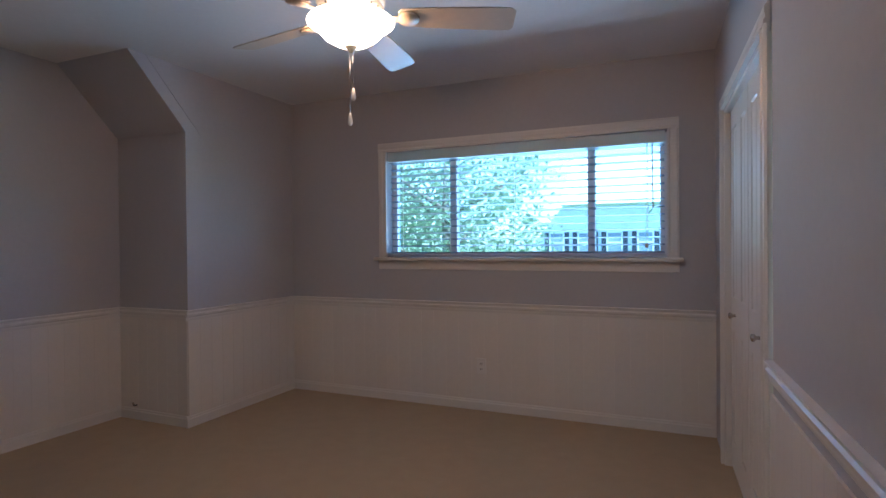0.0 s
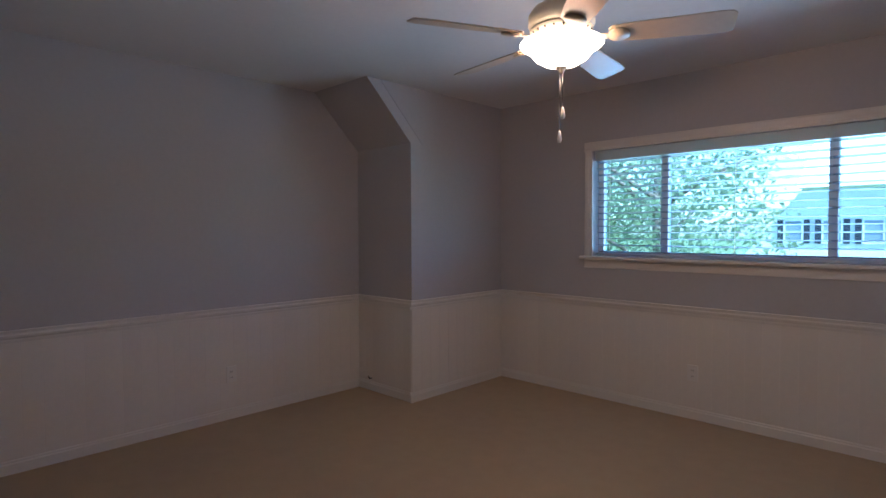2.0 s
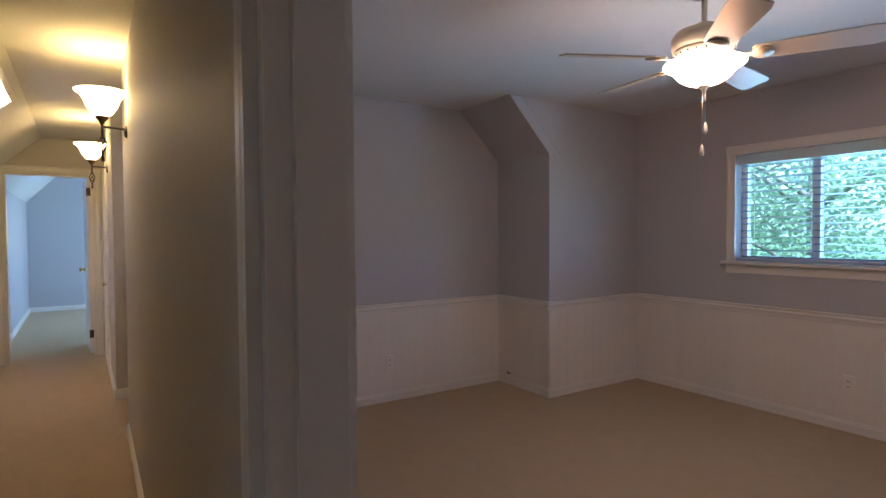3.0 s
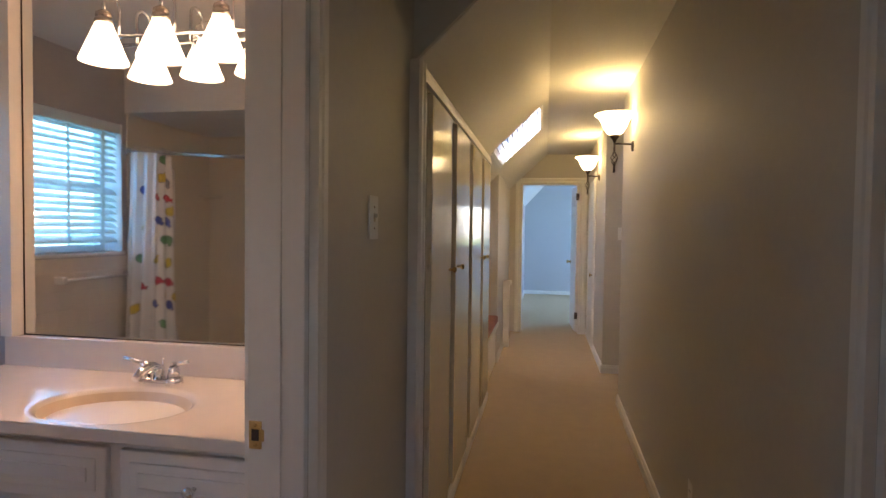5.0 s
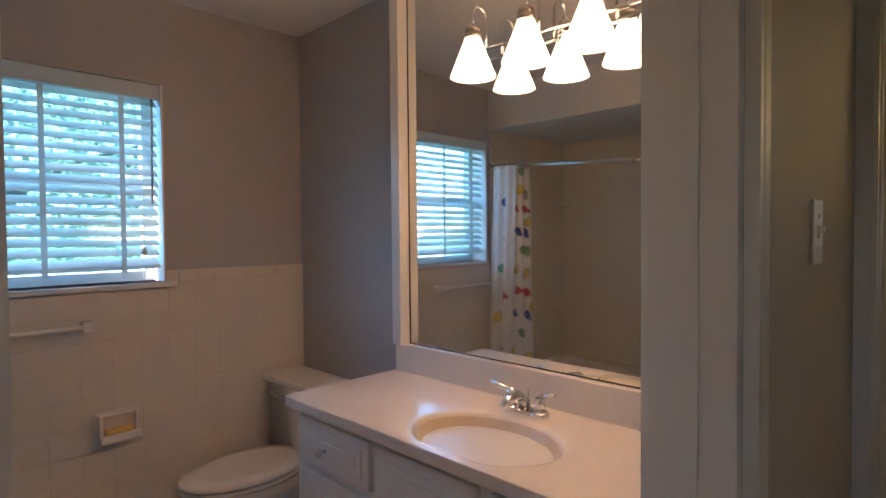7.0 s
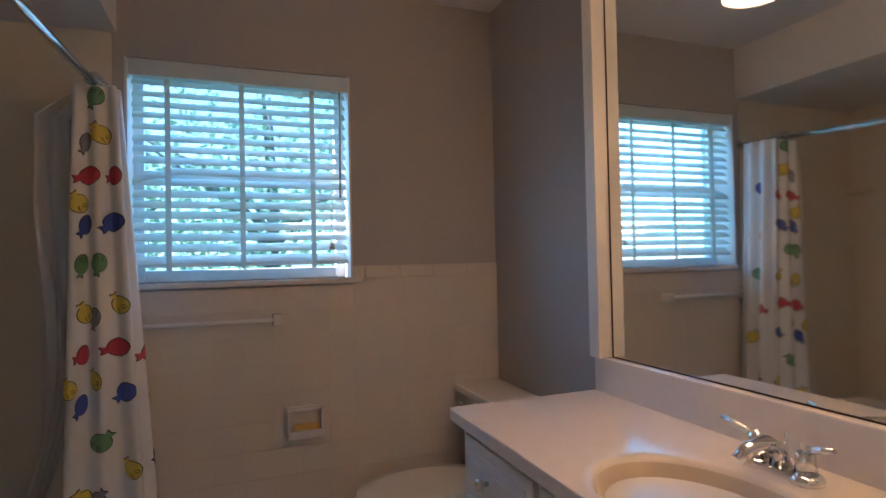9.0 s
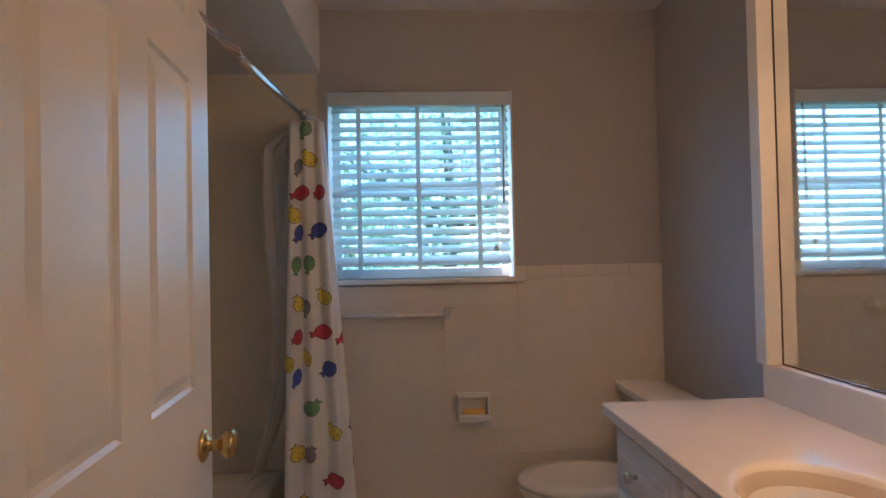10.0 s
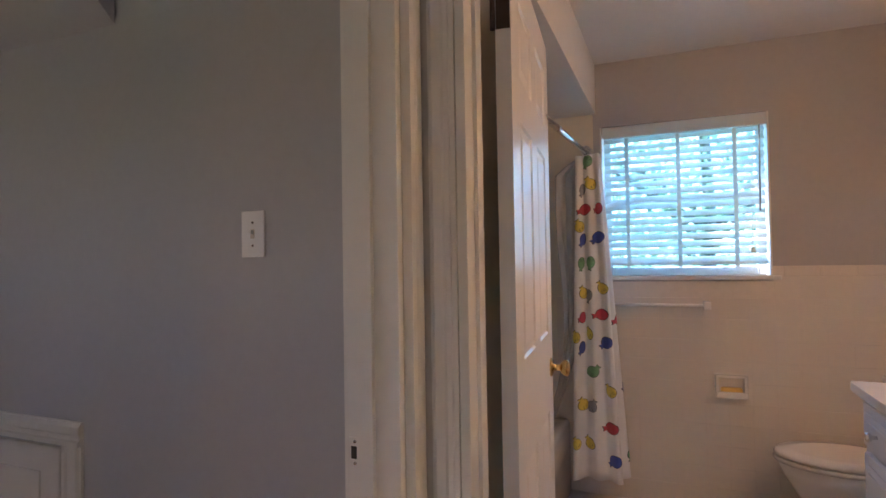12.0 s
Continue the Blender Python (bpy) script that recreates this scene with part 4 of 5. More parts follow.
for y0 in (-0.83, -0.445):
    part("skylight_frame", sweep([(y0, zs(y0) - 0.012), (y0 + 0.025, zs(y0 + 0.025) - 0.012), (y0 + 0.025, zs(y0 + 0.025) + 0.1), (y0, zs(y0) + 0.1)], (SL0, 0, 0), (SK1, 0, 0), N_, (0, 0, 1)), M_TRIM, skl)
for i in range(9):
    y0 = -0.79 + i * 0.040
    part("shade_slat", sweep([(y0, zs(y0) + 0.012), (y0 + 0.012, zs(y0 + 0.012) - 0.006), (y0 + 0.014, zs(y0 + 0.014) - 0.002), (y0 + 0.002, zs(y0) + 0.016)], (SL0 + 0.01, 0, 0), (SK1 - 0.01, 0, 0), N_, (0, 0, 1)), M_BLIND, skl)
ob = part("pane", sweep([(-0.81, zs(-0.81) + 0.06), (-0.43, zs(-0.43) + 0.06), (-0.43, zs(-0.43) + 0.064), (-0.81, zs(-0.81) + 0.064)], (SL0, 0, 0), (SK1, 0, 0), N_, (0, 0, 1)), M_DIFFUSER, skl, "milky acrylic pane")

seat = thing("window_seat", "white built-in window seat with a faded red cushion", "bench", loc=(-3.6, -1.1, 0))
part("seat_box", boxes((SK0, -1.36, 0, SK1, -0.875, 0.40)), M_TRIM, seat)
part("seat_board", boxes((SK0, -1.36, 0.40, SK1, -0.84, 0.425), bevel=0.004), M_TRIM, seat)
part("cushion", boxes((SK0 + 0.02, -1.34, 0.425, SK1 - 0.02, -0.85, 0.50), bevel=0.02), M_CUSHION, seat, "faded red patterned seat cushion")
structure("wall_alcove_back", boxes((SK0, -1.42, 0, SK1, -1.36, 1.6)), M_HALL)
post = thing("newel_post", "white half-height capped post against the hall wall", "post", loc=(-5.1, -0.83, 0))
part("shaft", boxes((-5.15, -0.862, 0, -5.06, -0.79, 0.74), bevel=0.004), M_TRIM, post)
part("cap", boxes((-5.17, -0.863, 0.74, -5.04, -0.77, 0.79), bevel=0.008), M_TRIM, post)
door = thing("linen_door", "white closed flat door in the far hall wall", "door", loc=(-5.5, 0.18, 0))
part("door_slab", boxes((-5.90, 0.170, 0.01, -5.15, 0.184, 2.0), bevel=0.003), M_TRIM, door)
knob_at((-5.22, 0.170, 0.87), (0, -1, 0), M_BRASS, door, 0.024)
bm = bmesh.new()
sweep(CASING, (-5.90, 0.185, 0), (-5.90, 0.185, 2.01), S_, W_, bm)
sweep(CASING, (-5.15, 0.185, 0), (-5.15, 0.185, 2.01), S_, E_, bm)
sweep(CASING, (-5.97, 0.185, 2.01), (-5.08, 0.185, 2.01), S_, (0, 0, 1), bm)
part("casing", bm, M_TRIM, door)


# ---------------------------------------------------------------- hall sconces
def sconce(x, wall_y):
    y, z = wall_y - 0.125, 2.04
    s = thing("wall_sconce", "bronze wall sconce with a lit bell-shaped glass bowl", "wall sconce", "hall sconces", loc=(x, wall_y, z - 0.05))
    glass_ob = part("bowl", lathe([(0.0, z - 0.005), (0.028, z), (0.055, z + 0.02), (0.078, z + 0.055), (0.092, z + 0.095), (0.112, z + 0.125), (0.134, z + 0.140), (0.137, z + 0.146), (0.128, z + 0.143), (0.104, z + 0.125), (0.086, z + 0.098), (0.070, z + 0.055), (0.05, z + 0.026), (0.0, z + 0.006)], 40, None, (x, y, 0)), M_SCONCE, s, "glowing frosted glass bowl")
    glass_ob.visible_shadow = False
    part("holder", lathe([(0.0, z - 0.045), (0.010, z - 0.044), (0.014, z - 0.03), (0.034, z - 0.006), (0.036, z + 0.002), (0.0, z + 0.003)], 24, None, (x, y, 0)), M_BRONZE, s)
    part("arm", tube([(x, y, z - 0.055), (x, y + 0.06, z - 0.058), (x, wall_y - 0.012, z - 0.062)], 0.0065, 10), M_BRONZE, s)
    part("back_plate", lathe([(0.0, wall_y - 0.016), (0.022, wall_y - 0.014), (0.034, wall_y - 0.008), (0.038, wall_y), (0.0, wall_y)], 24, None, (x, 0, z - 0.075), "Y"), M_BRONZE, s)
    part("stem", tube([(x, y, z - 0.04), (x, y, z - 0.12)], 0.007, 10), M_BRONZE, s)
    for k in range(4):
        pts = []
        for i in range(9):
            f = i / 8
            a = radians(90 * k + 200 * f)
            r = 0.006 + 0.017 * math.sin(math.pi * f)
            pts.append((x + r * math.cos(a), y + r * math.sin(a), z - 0.115 - 0.085 * f))
        part("basket_wire", tube(pts, 0.0035, 6), M_BRONZE, s)
    part("drop", tube([(x, y, z - 0.195), (x, y, z - 0.22), (x, y, z - 0.255)], [0.008, 0.006, 0.009], 10), M_BRONZE, s)
    lamp("sconce_lamp", "POINT", (x, y, z + 0.10), 0.36, (1.0, 0.66, 0.07), 0.08)


sconce(-2.50, 0.203)
sconce(-4.70, 0.185)

# ---------------------------------------------------------------- side room low access door
acc = thing("access_door", "white panelled low access door in the knee wall", "door", loc=(3.1, -1.094, 0))
bm = bmesh.new()
sweep(CASING, (2.64, -1.094, 0.0), (2.64, -1.094, 0.752), N_, W_, bm)
sweep(CASING, (2.568, -1.094, 0.752), (3.6, -1.094, 0.752), N_, (0, 0, 1), bm)
part("casing", bm, M_TRIM, acc)
part("door_panel", boxes((2.65, -1.094, 0.02, 3.5, -1.072, 0.742), bevel=0.006), M_TRIM, acc)
part("raised_panel", boxes((2.73, -1.072, 0.10, 3.42, -1.064, 0.665), bevel=0.006), M_TRIM, acc)

# ---------------------------------------------------------------- bathroom: vanity
VY0, VY1 = -2.345, -0.998
van = thing("vanity_cabinet", "white painted vanity cabinet with panelled drawers and doors", "vanity", loc=(0.02, (VY0 + VY1) / 2, 0))
part("body", boxes((BX + 0.002, VY0, 0.09, 0.262, VY1, 0.805), (BX + 0.002, VY0 + 0.01, 0.0, 0.20, VY1, 0.09)), M_TRIM, van)


def raised_front(nm, y0, y1, z0, z1, knob_y=None, knob_z=None):
    bm = boxes((0.262, y0, z0, 0.280, y1, z1), bevel=0.004)
    for k, (i, x) in enumerate(((0.030, 0.2845), (0.055, 0.2885))):
        add_box(bm, 0.2795, y0 + i, z0 + i, x, y1 - i, z1 - i, bevel=0.003)
    d = part(nm, bm, M_TRIM, van)
    if knob_y is not None:
        knob_at((0.286, knob_y, knob_z), (1, 0, 0), M_CHROME, d, 0.016)


raised_front("drawer_front", -2.305, -1.925, 0.635, 0.785, -2.135, 0.705)
raised_front("false_front", -1.895, -1.500, 0.635, 0.785)
raised_front("drawer_front", -1.460, -1.03, 0.635, 0.785, -1.24, 0.705)
raised_front("cabinet_door", -2.305, -1.925, 0.12, 0.61, -1.97, 0.55)
raised_front("cabinet_door", -1.895, -1.500, 0.12, 0.61, -1.545, 0.55)
raised_front("cabinet_door", -1.460, -1.03, 0.12, 0.61, -1.41, 0.55)

# one-piece top with moulded basin; the bowl's faces carry its shade as a darker beige
TOP = 0.842
top = thing("vanity_top", "cream cultured marble top with an oval moulded basin", "countertop", loc=(0.03, -1.67, TOP))
bx, by, ra, rb = 0.112, -1.615, 0.168, 0.230
bm = bmesh.new()
x0, x1, y0, y1 = BX + 0.001, 0.300, VY0 - 0.02, VY1
N = 64
ring_specs = [(1.28, 0.0), (1.10, 0.0), (1.04, -0.0008), (1.0, -0.004), (0.96, -0.012), (0.88, -0.036), (0.75, -0.078), (0.55, -0.112), (0.3, -0.132), (0.12, -0.138)]
outer = []
for i in range(N):
    a = 2 * math.pi * i / N
    dx, dy = math.cos(a), math.sin(a)
    s = min(((x1 - bx) / dx if dx > 0 else (x0 - bx) / dx) if abs(dx) > 1e-6 else 9, ((y1 - by) / dy if dy > 0 else (y0 - by) / dy) if abs(dy) > 1e-6 else 9)
    outer.append(bm.verts.new((bx + dx * s, by + dy * s, TOP)))
rings = [outer]
for f, z in ring_specs:
    rings.append([bm.verts.new((max(x0 + 0.004, min(x1 - 0.004, bx + ra * f * math.cos(2 * math.pi * i / N))), by + rb * f * math.sin(2 * math.pi * i / N), TOP + z)) for i in range(N)])
for k, (a, b) in enumerate(zip(rings, rings[1:])):
    for i in range(N):
        f = bm.faces.new((a[i], a[(i + 1) % N], b[(i + 1) % N], b[i]))
        f.smooth = True
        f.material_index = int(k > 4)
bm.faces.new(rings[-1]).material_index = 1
for cx, cy in ((x0, y0), (x1, y0), (x1, y1), (x0, y1)):
    near = min(outer, key=lambda v: (v.co.x - cx) ** 2 + (v.co.y - cy) ** 2)
    near.co = (cx, cy, TOP)
bmesh.ops.recalc_face_normals(bm, faces=bm.faces)
part("basin_top", bm, M_COUNTER, top).data.materials.append(M_BOWL_SHADE)
part("front_edge", boxes((0.262, y0, 0.806, 0.3005, y1, TOP - 0.0015), (x0, y0 - 0.0005, 0.806, 0.262, y0 + 0.03, TOP - 0.0015), bevel=0.004), M_COUNTER, top)
part("backsplash", boxes((BX + 0.001, y0 + 0.0, TOP - 0.002, BX + 0.030, y1, 0.953), bevel=0.004), M_COUNTER, top)
part("drain", lathe([(0.0, TOP - 0.139), (0.020, TOP - 0.139), (0.022, TOP - 0.142), (0.0, TOP - 0.143)], 20, None, (bx, by, 0)), M_CHROME, top, "chrome drain")

# mirror with its cream side board
mir = thing("wall_mirror", "large frameless wall mirror over the vanity", "mirror", loc=(BX, -1.65, 0.955))
part("mirror_glass", boxes((BX + 0.001, -2.295, 0.958, BX + 0.007, -1.0, 2.345)), M_MIRROR, mir)
part("mirror_edge", boxes((BX + 0.001, -2.301, 0.953, BX + 0.008, -2.2955, 2.345), (BX + 0.001, -2.2955, 0.9535, BX + 0.008, -1.0, 0.9575)), M_BRONZE, mir, "dark mirror edge")
structure("mirror_side_board", boxes((BX + 0.0005, -2.352, 0.9535, BX + 0.056, -2.302, BC - 0.001), bevel=0.002), M_TRIM, "cream painted board beside the mirror", "trim")


# vanity light bar
def vanity_light():
    zc = 2.041
    f = thing("vanity_light", "chrome vanity light bar with lit frosted cone shades", "vanity light", loc=(BX, -1.54, zc))
    part("back_plate", lathe([(0.0, 0.0), (0.06, 0.0), (0.058, 0.012), (0.045, 0.02), (0.0, 0.022)], 28, None, (BX + 0.007, -1.54, zc - 0.03), "X"), M_CHROME, f)
    ys = (-1.852, -1.637, -1.420, -1.205)
    part("bar", tube([(BX + 0.05, ys[0] - 0.06, zc - 0.02), (BX + 0.05, ys[-1] + 0.06, zc - 0.02)], 0.007, 10), M_CHROME, f)
    for q in (-1.58, -1.50):
        part("bar_bracket", tube([(BX + 0.012, q, zc - 0.005), (BX + 0.05, q, zc - 0.02)], 0.006, 8), M_CHROME, f)
    sx = BX + 0.118
    for k, q in enumerate(ys):
        pts = [(BX + 0.05, q, zc - 0.02), (BX + 0.05, q, zc + 0.03)] + [(BX + 0.084 - 0.034 * math.cos(radians(d)), q, zc + 0.075 + 0.036 * math.sin(radians(d))) for d in range(0, 181, 20)] + [(sx, q, zc + 0.035)]
        part("arm", tube(pts, 0.0055, 8), M_CHROME, f, "polished gooseneck arm")
        part("socket_cap", lathe([(0.0, zc + 0.045), (0.012, zc + 0.043), (0.024, zc + 0.034), (0.026, zc + 0.022), (0.022, zc + 0.018), (0.028, zc + 0.012), (0.029, zc + 0.0), (0.0, zc - 0.002)], 20, None, (sx, q, 0)), M_NICKEL, f, "ribbed metal socket cap")
        sh = part("shade", lathe([(0.026, zc), (0.034, zc - 0.02), (0.074, zc - 0.121), (0.076, zc - 0.128), (0.072, zc - 0.124), (0.031, zc - 0.02), (0.024, zc - 0.004)], 32, None, (sx, q, 0)), M_SHADE, f, "glowing frosted cone shade")
        sh.visible_shadow = False
        lamp("vanity_lamp", "POINT", (sx, q, zc - 0.08), 0.178, WARM, 0.035)


vanity_light()

# faucet
fau = thing("faucet", "polished chrome two-handle basin faucet", "faucet", loc=(-0.115, -1.645, TOP))
fx, fy = -0.115, -1.645
bm = lathe([(0.0, 0.0), (0.030, 0.0), (0.031, 0.008), (0.027, 0.016), (0.0, 0.018)], 24, None, (fx, fy - 0.052, TOP))
lathe([(0.0, 0.0), (0.030, 0.0), (0.031, 0.008), (0.027, 0.016), (0.0, 0.018)], 24, bm, (fx, fy + 0.052, TOP))
add_box(bm, fx - 0.026, fy - 0.055, TOP, fx + 0.026, fy + 0.055, TOP + 0.015, bevel=0.004)
part("base", bm, M_CHROME, fau)
part("spout", tube([(fx, fy, TOP + 0.01), (fx + 0.005, fy, TOP + 0.045), (fx + 0.035, fy, TOP + 0.062), (fx + 0.085, fy, TOP + 0.058), (fx + 0.115, fy, TOP + 0.040)], [0.022, 0.020, 0.017, 0.014, 0.012], 16), M_CHROME, fau)
for sg in (-1, 1):
    part("handle", tube([(fx, fy + sg * 0.052, TOP + 0.012), (fx, fy + sg * 0.052, TOP + 0.055), (fx + 0.004, fy + sg * 0.058, TOP + 0.068)], [0.021, 0.016, 0.011], 16), M_CHROME, fau)
    part("lever", tube([(fx, fy + sg * 0.054, TOP + 0.060), (fx + 0.012, fy + sg * 0.085, TOP + 0.072), (fx + 0.02, fy + sg * 0.120, TOP + 0.082)], [0.009, 0.007, 0.005], 10), M_CHROME, fau)
part("lift_rod", tube([(fx - 0.015, fy, TOP + 0.03), (fx - 0.018, fy, TOP + 0.078)], 0.003, 8), M_CHROME, fau)

# ---------------------------------------------------------------- toilet
def oval(cx, cy, a, b, z, n=40, front=1.0):
    out = []
    for i in range(n):
        t = 2 * math.pi * i / n
        c, s = math.cos(t), math.sin(t)
        out.append((cx + (a * front if c > 0 else a) * c, cy + b * s, z))
    return out


def loft(rings, caps=True):
    bm = bmesh.new()
    rs = [[bm.verts.new(p) for p in r] for r in rings]
    n = len(rs[0])
    for a, b in zip(rs, rs[1:]):
        for i in range(n):
            f = bm.faces.new((a[i], a[(i + 1) % n], b[(i + 1) % n], b[i]))
            f.smooth = True
    if caps:
        bm.faces.new(rs[0])
        bm.faces.new(rs[-1])
    bmesh.ops.recalc_face_normals(bm, faces=bm.faces)
    return bm


ty = -2.875
toi = thing("toilet", "white porcelain toilet with its lid closed beside the vanity", "toilet", loc=(0.1, ty, 0))
part("tank", loft([[(x, y, z) for x, y in ((BX + 0.02, ty - 0.23), (BX + 0.20 + g, ty - 0.23 - g), (BX + 0.20 + g, ty + 0.23 + g), (BX + 0.02, ty + 0.23))] for z, g in ((0.36, -0.01), (0.40, 0.0), (0.70, 0.008))]), M_PORCELAIN, toi)
part("tank_lid", boxes((BX + 0.010, ty - 0.255, 0.70, BX + 0.225, ty + 0.255, 0.735), bevel=0.008), M_PORCELAIN, toi)
bm = tube([(BX + 0.21, ty - 0.17, 0.655), (BX + 0.228, ty - 0.17, 0.655)], 0.011, 12)
tube([(BX + 0.226, ty - 0.17, 0.655), (BX + 0.230, ty - 0.13, 0.650), (BX + 0.230, ty - 0.10, 0.645)], [0.006, 0.006, 0.008], 10, bm)
part("flush_lever", bm, M_CHROME, toi, "chrome flush lever")
part("bowl", loft([oval(0.12, ty, 0.20, 0.11, 0.0), oval(0.12, ty, 0.19, 0.10, 0.10), oval(0.15, ty, 0.22, 0.12, 0.20), oval(0.18, ty, 0.26, 0.165, 0.31), oval(0.19, ty, 0.275, 0.18, 0.375)]), M_PORCELAIN, toi)
part("seat", loft([oval(0.20, ty, 0.275, 0.185, 0.378), oval(0.20, ty, 0.280, 0.190, 0.386), oval(0.20, ty, 0.275, 0.185, 0.396)]), M_PORCELAIN, toi)
part("lid", loft([oval(0.20, ty, 0.272, 0.184, 0.401), oval(0.20, ty, 0.278, 0.188, 0.409), oval(0.20, ty, 0.268, 0.178, 0.421), oval(0.20, ty, 0.20, 0.13, 0.427)]), M_PORCELAIN, toi)
part("hinge_cap", boxes((-0.055, ty - 0.09, 0.378, -0.02, ty - 0.05, 0.412), (-0.055, ty + 0.05, 0.378, -0.02, ty + 0.09, 0.412), bevel=0.005), M_PORCELAIN, toi)

# ---------------------------------------------------------------- bathtub, rod and curtain
tub = thing("bathtub", "white alcove bathtub with a plain apron", "bathtub", loc=(1.8, -2.3, 0))
tx0, tx1, ty0, ty1, tz = TX, 2.198, BY + 0.001, -1.502, 0.40
bm = bmesh.new()
def rect(x0, y0, x1, y1, z, r, n=6):
    pts = []
    for cx, cy, a0 in ((x1 - r, y1 - r, 0), (x0 + r, y1 - r, 90), (x0 + r, y0 + r, 180), (x1 - r, y0 + r, 270)):
        for i in range(n + 1):
            a = radians(a0 + 90 * i / n)
            pts.append((cx + r * math.cos(a), cy + r * math.sin(a), z))
    return pts
part("shell", loft([rect(tx0, ty0, tx1, ty1, 0.0, 0.01), rect(tx0, ty0, tx1, ty1, tz - 0.02, 0.01), rect(tx0 + 0.012, ty0 + 0.01, tx1 - 0.01, ty1 - 0.01, tz, 0.02), rect(tx0 + 0.075, ty0 + 0.07, tx1 - 0.05, ty1 - 0.07, tz, 0.10), rect(tx0 + 0.09, ty0 + 0.09, tx1 - 0.07, ty1 - 0.09, tz - 0.03, 0.10), rect(tx0 + 0.14, ty0 + 0.18, tx1 - 0.12, ty1 - 0.16, 0.09, 0.12)]), M_PORCELAIN, tub)
rod = thing("shower_rod", "chrome tension shower curtain rod", "curtain rod", loc=(1.285, -2.3, 1.84))
part("tube", tube([(1.285, -1.503, 1.772), (1.285, BY + 0.002, 1.868)], 0.0125, 14), M_CHROME, rod)
part("collar", tube([(1.285, -2.05, 1.8055), (1.285, -2.08, 1.8075)], 0.0142, 14), M_NICKEL, rod)
part("end_flange", tube([(1.285, BY + 0.002, 1.868), (1.285, BY + 0.02, 1.867)], 0.026, 18), M_CHROME, rod)
part("end_flange", tube([(1.285, -1.503, 1.772), (1.285, -1.52, 1.773)], 0.026, 18), M_CHROME, rod)


def curtain_xy(u, v):
    """A bunched curtain: u 0 to 1 across its pleated front, 1 to 2 along the side return to the wall; v from the rod down."""
    left, right = 1.335 + 0.045 * v, 1.224 - 0.086 * v
    f = min(u, 1.0)
    x = left + (right - left) * f
    y = -2.84 - 0.03 * f + (0.009 + 0.012 * v) * math.sin(2 * math.pi * 2.3 * f + 0.5)
    if u > 1.0:
        w = u - 1.0
        x += (0.012 + 0.03 * v) * math.sin(2 * math.pi * 2.5 * w) + 0.03 * w
        y -= 0.21 * w
    return x, y, 1.832 + 0.014 * u - (1.832 - 0.170) * v + 0.012 * math.sin(5 * u) * v


cur = thing("shower_curtain", "white shower curtain printed with bright cartoon-style fish, drawn aside", "shower curtain", loc=(1.285, -2.9, 1.83))
bm = bmesh.new()
NU, NV = 90, 40
grid = [[bm.verts.new(curtain_xy(2 * i / NU, j / NV)) for i in range(NU + 1)] for j in range(NV + 1)]
for a, b in zip(grid, grid[1:]):
    for i in range(NU):
        f = bm.faces.new((a[i], a[i + 1], b[i + 1], b[i]))
        f.smooth = True
ob = part("sheet", bm, M_CURTAIN, cur)
sol = ob.modifiers.new("thickness", "SOLIDIFY")
sol.thickness = 0.0015
for k in range(9):
    u = (k + 0.5) / 4.5
    x, y, z = curtain_xy(u, 0.0)
    part("curtain_ring", tube([(1.285 + 0.020 * math.cos(radians(a)), y, z + 0.020 + 0.022 * math.sin(radians(a))) for a in range(0, 361, 30)], 0.002, 6), M_CHROME, cur)
# liner hanging inside the tub
bm = bmesh.new()
g2 = []
for j in range(33):
    v = j / 32
    edge = 1.335 + 0.120 * min(1.0, v / 0.055) * math.exp(-(max(0.0, v - 0.2) / 0.4) ** 2) + 0.19 * v ** 3
    row = []
    for i in range(50):
        u = i / 49
        row.append(bm.verts.new((edge + (1.30 + 0.20 * v ** 3 - edge) * u, -2.90 - 0.10 * u + 0.012 * math.sin(u * 22 + v * 2), 1.835 - 1.40 * v)))
    g2.append(row)
for a, b in zip(g2, g2[1:]):
    for i in range(49):
        f = bm.faces.new((a[i], a[i + 1], b[i + 1], b[i]))
        f.smooth = True
lin = thing("shower_liner", "translucent white vinyl shower liner inside the tub", "shower liner", loc=(1.4, -2.9, 1.8))
part("sheet", bm, M_LINER, lin)

# fittings on the bath walls
tow = thing("towel_bar", "white ceramic towel bar under the bathroom window", "towel bar", loc=(0.98, BY, 1.05))
part("bar", tube([(0.735, BY + 0.055, 1.053), (1.25, BY + 0.055, 1.053)], 0.009, 12), M_PORCELAIN, tow)
for x in (0.725, 1.255):
    part("bracket", boxes((x - 0.018, BY + 0.008, 1.030, x + 0.018, BY + 0.070, 1.074), bevel=0.006), M_PORCELAIN, tow)
dish = thing("soap_dish", "white ceramic soap dish let into the tile", "soap dish", loc=(0.625, BY, 0.64))
part("back_plate", boxes((0.545, BY + 0.007, 0.600, 0.700, BY + 0.016, 0.704), bevel=0.004), M_PORCELAIN, dish)
for x0 in (0.550, 0.679):
    part("side", boxes((x0, BY + 0.014, 0.604, x0 + 0.016, BY + 0.050, 0.698), bevel=0.006), M_PORCELAIN, dish)
part("hood", boxes((0.552, BY + 0.014, 0.684, 0.693, BY + 0.040, 0.700), bevel=0.006), M_PORCELAIN, dish)
part("tray", boxes((0.550, BY + 0.014, 0.590, 0.695, BY + 0.078, 0.612), bevel=0.008), M_PORCELAIN, dish)
part("lip", boxes((0.552, BY + 0.066, 0.606, 0.693, BY + 0.078, 0.624), bevel=0.005), M_PORCELAIN, dish)
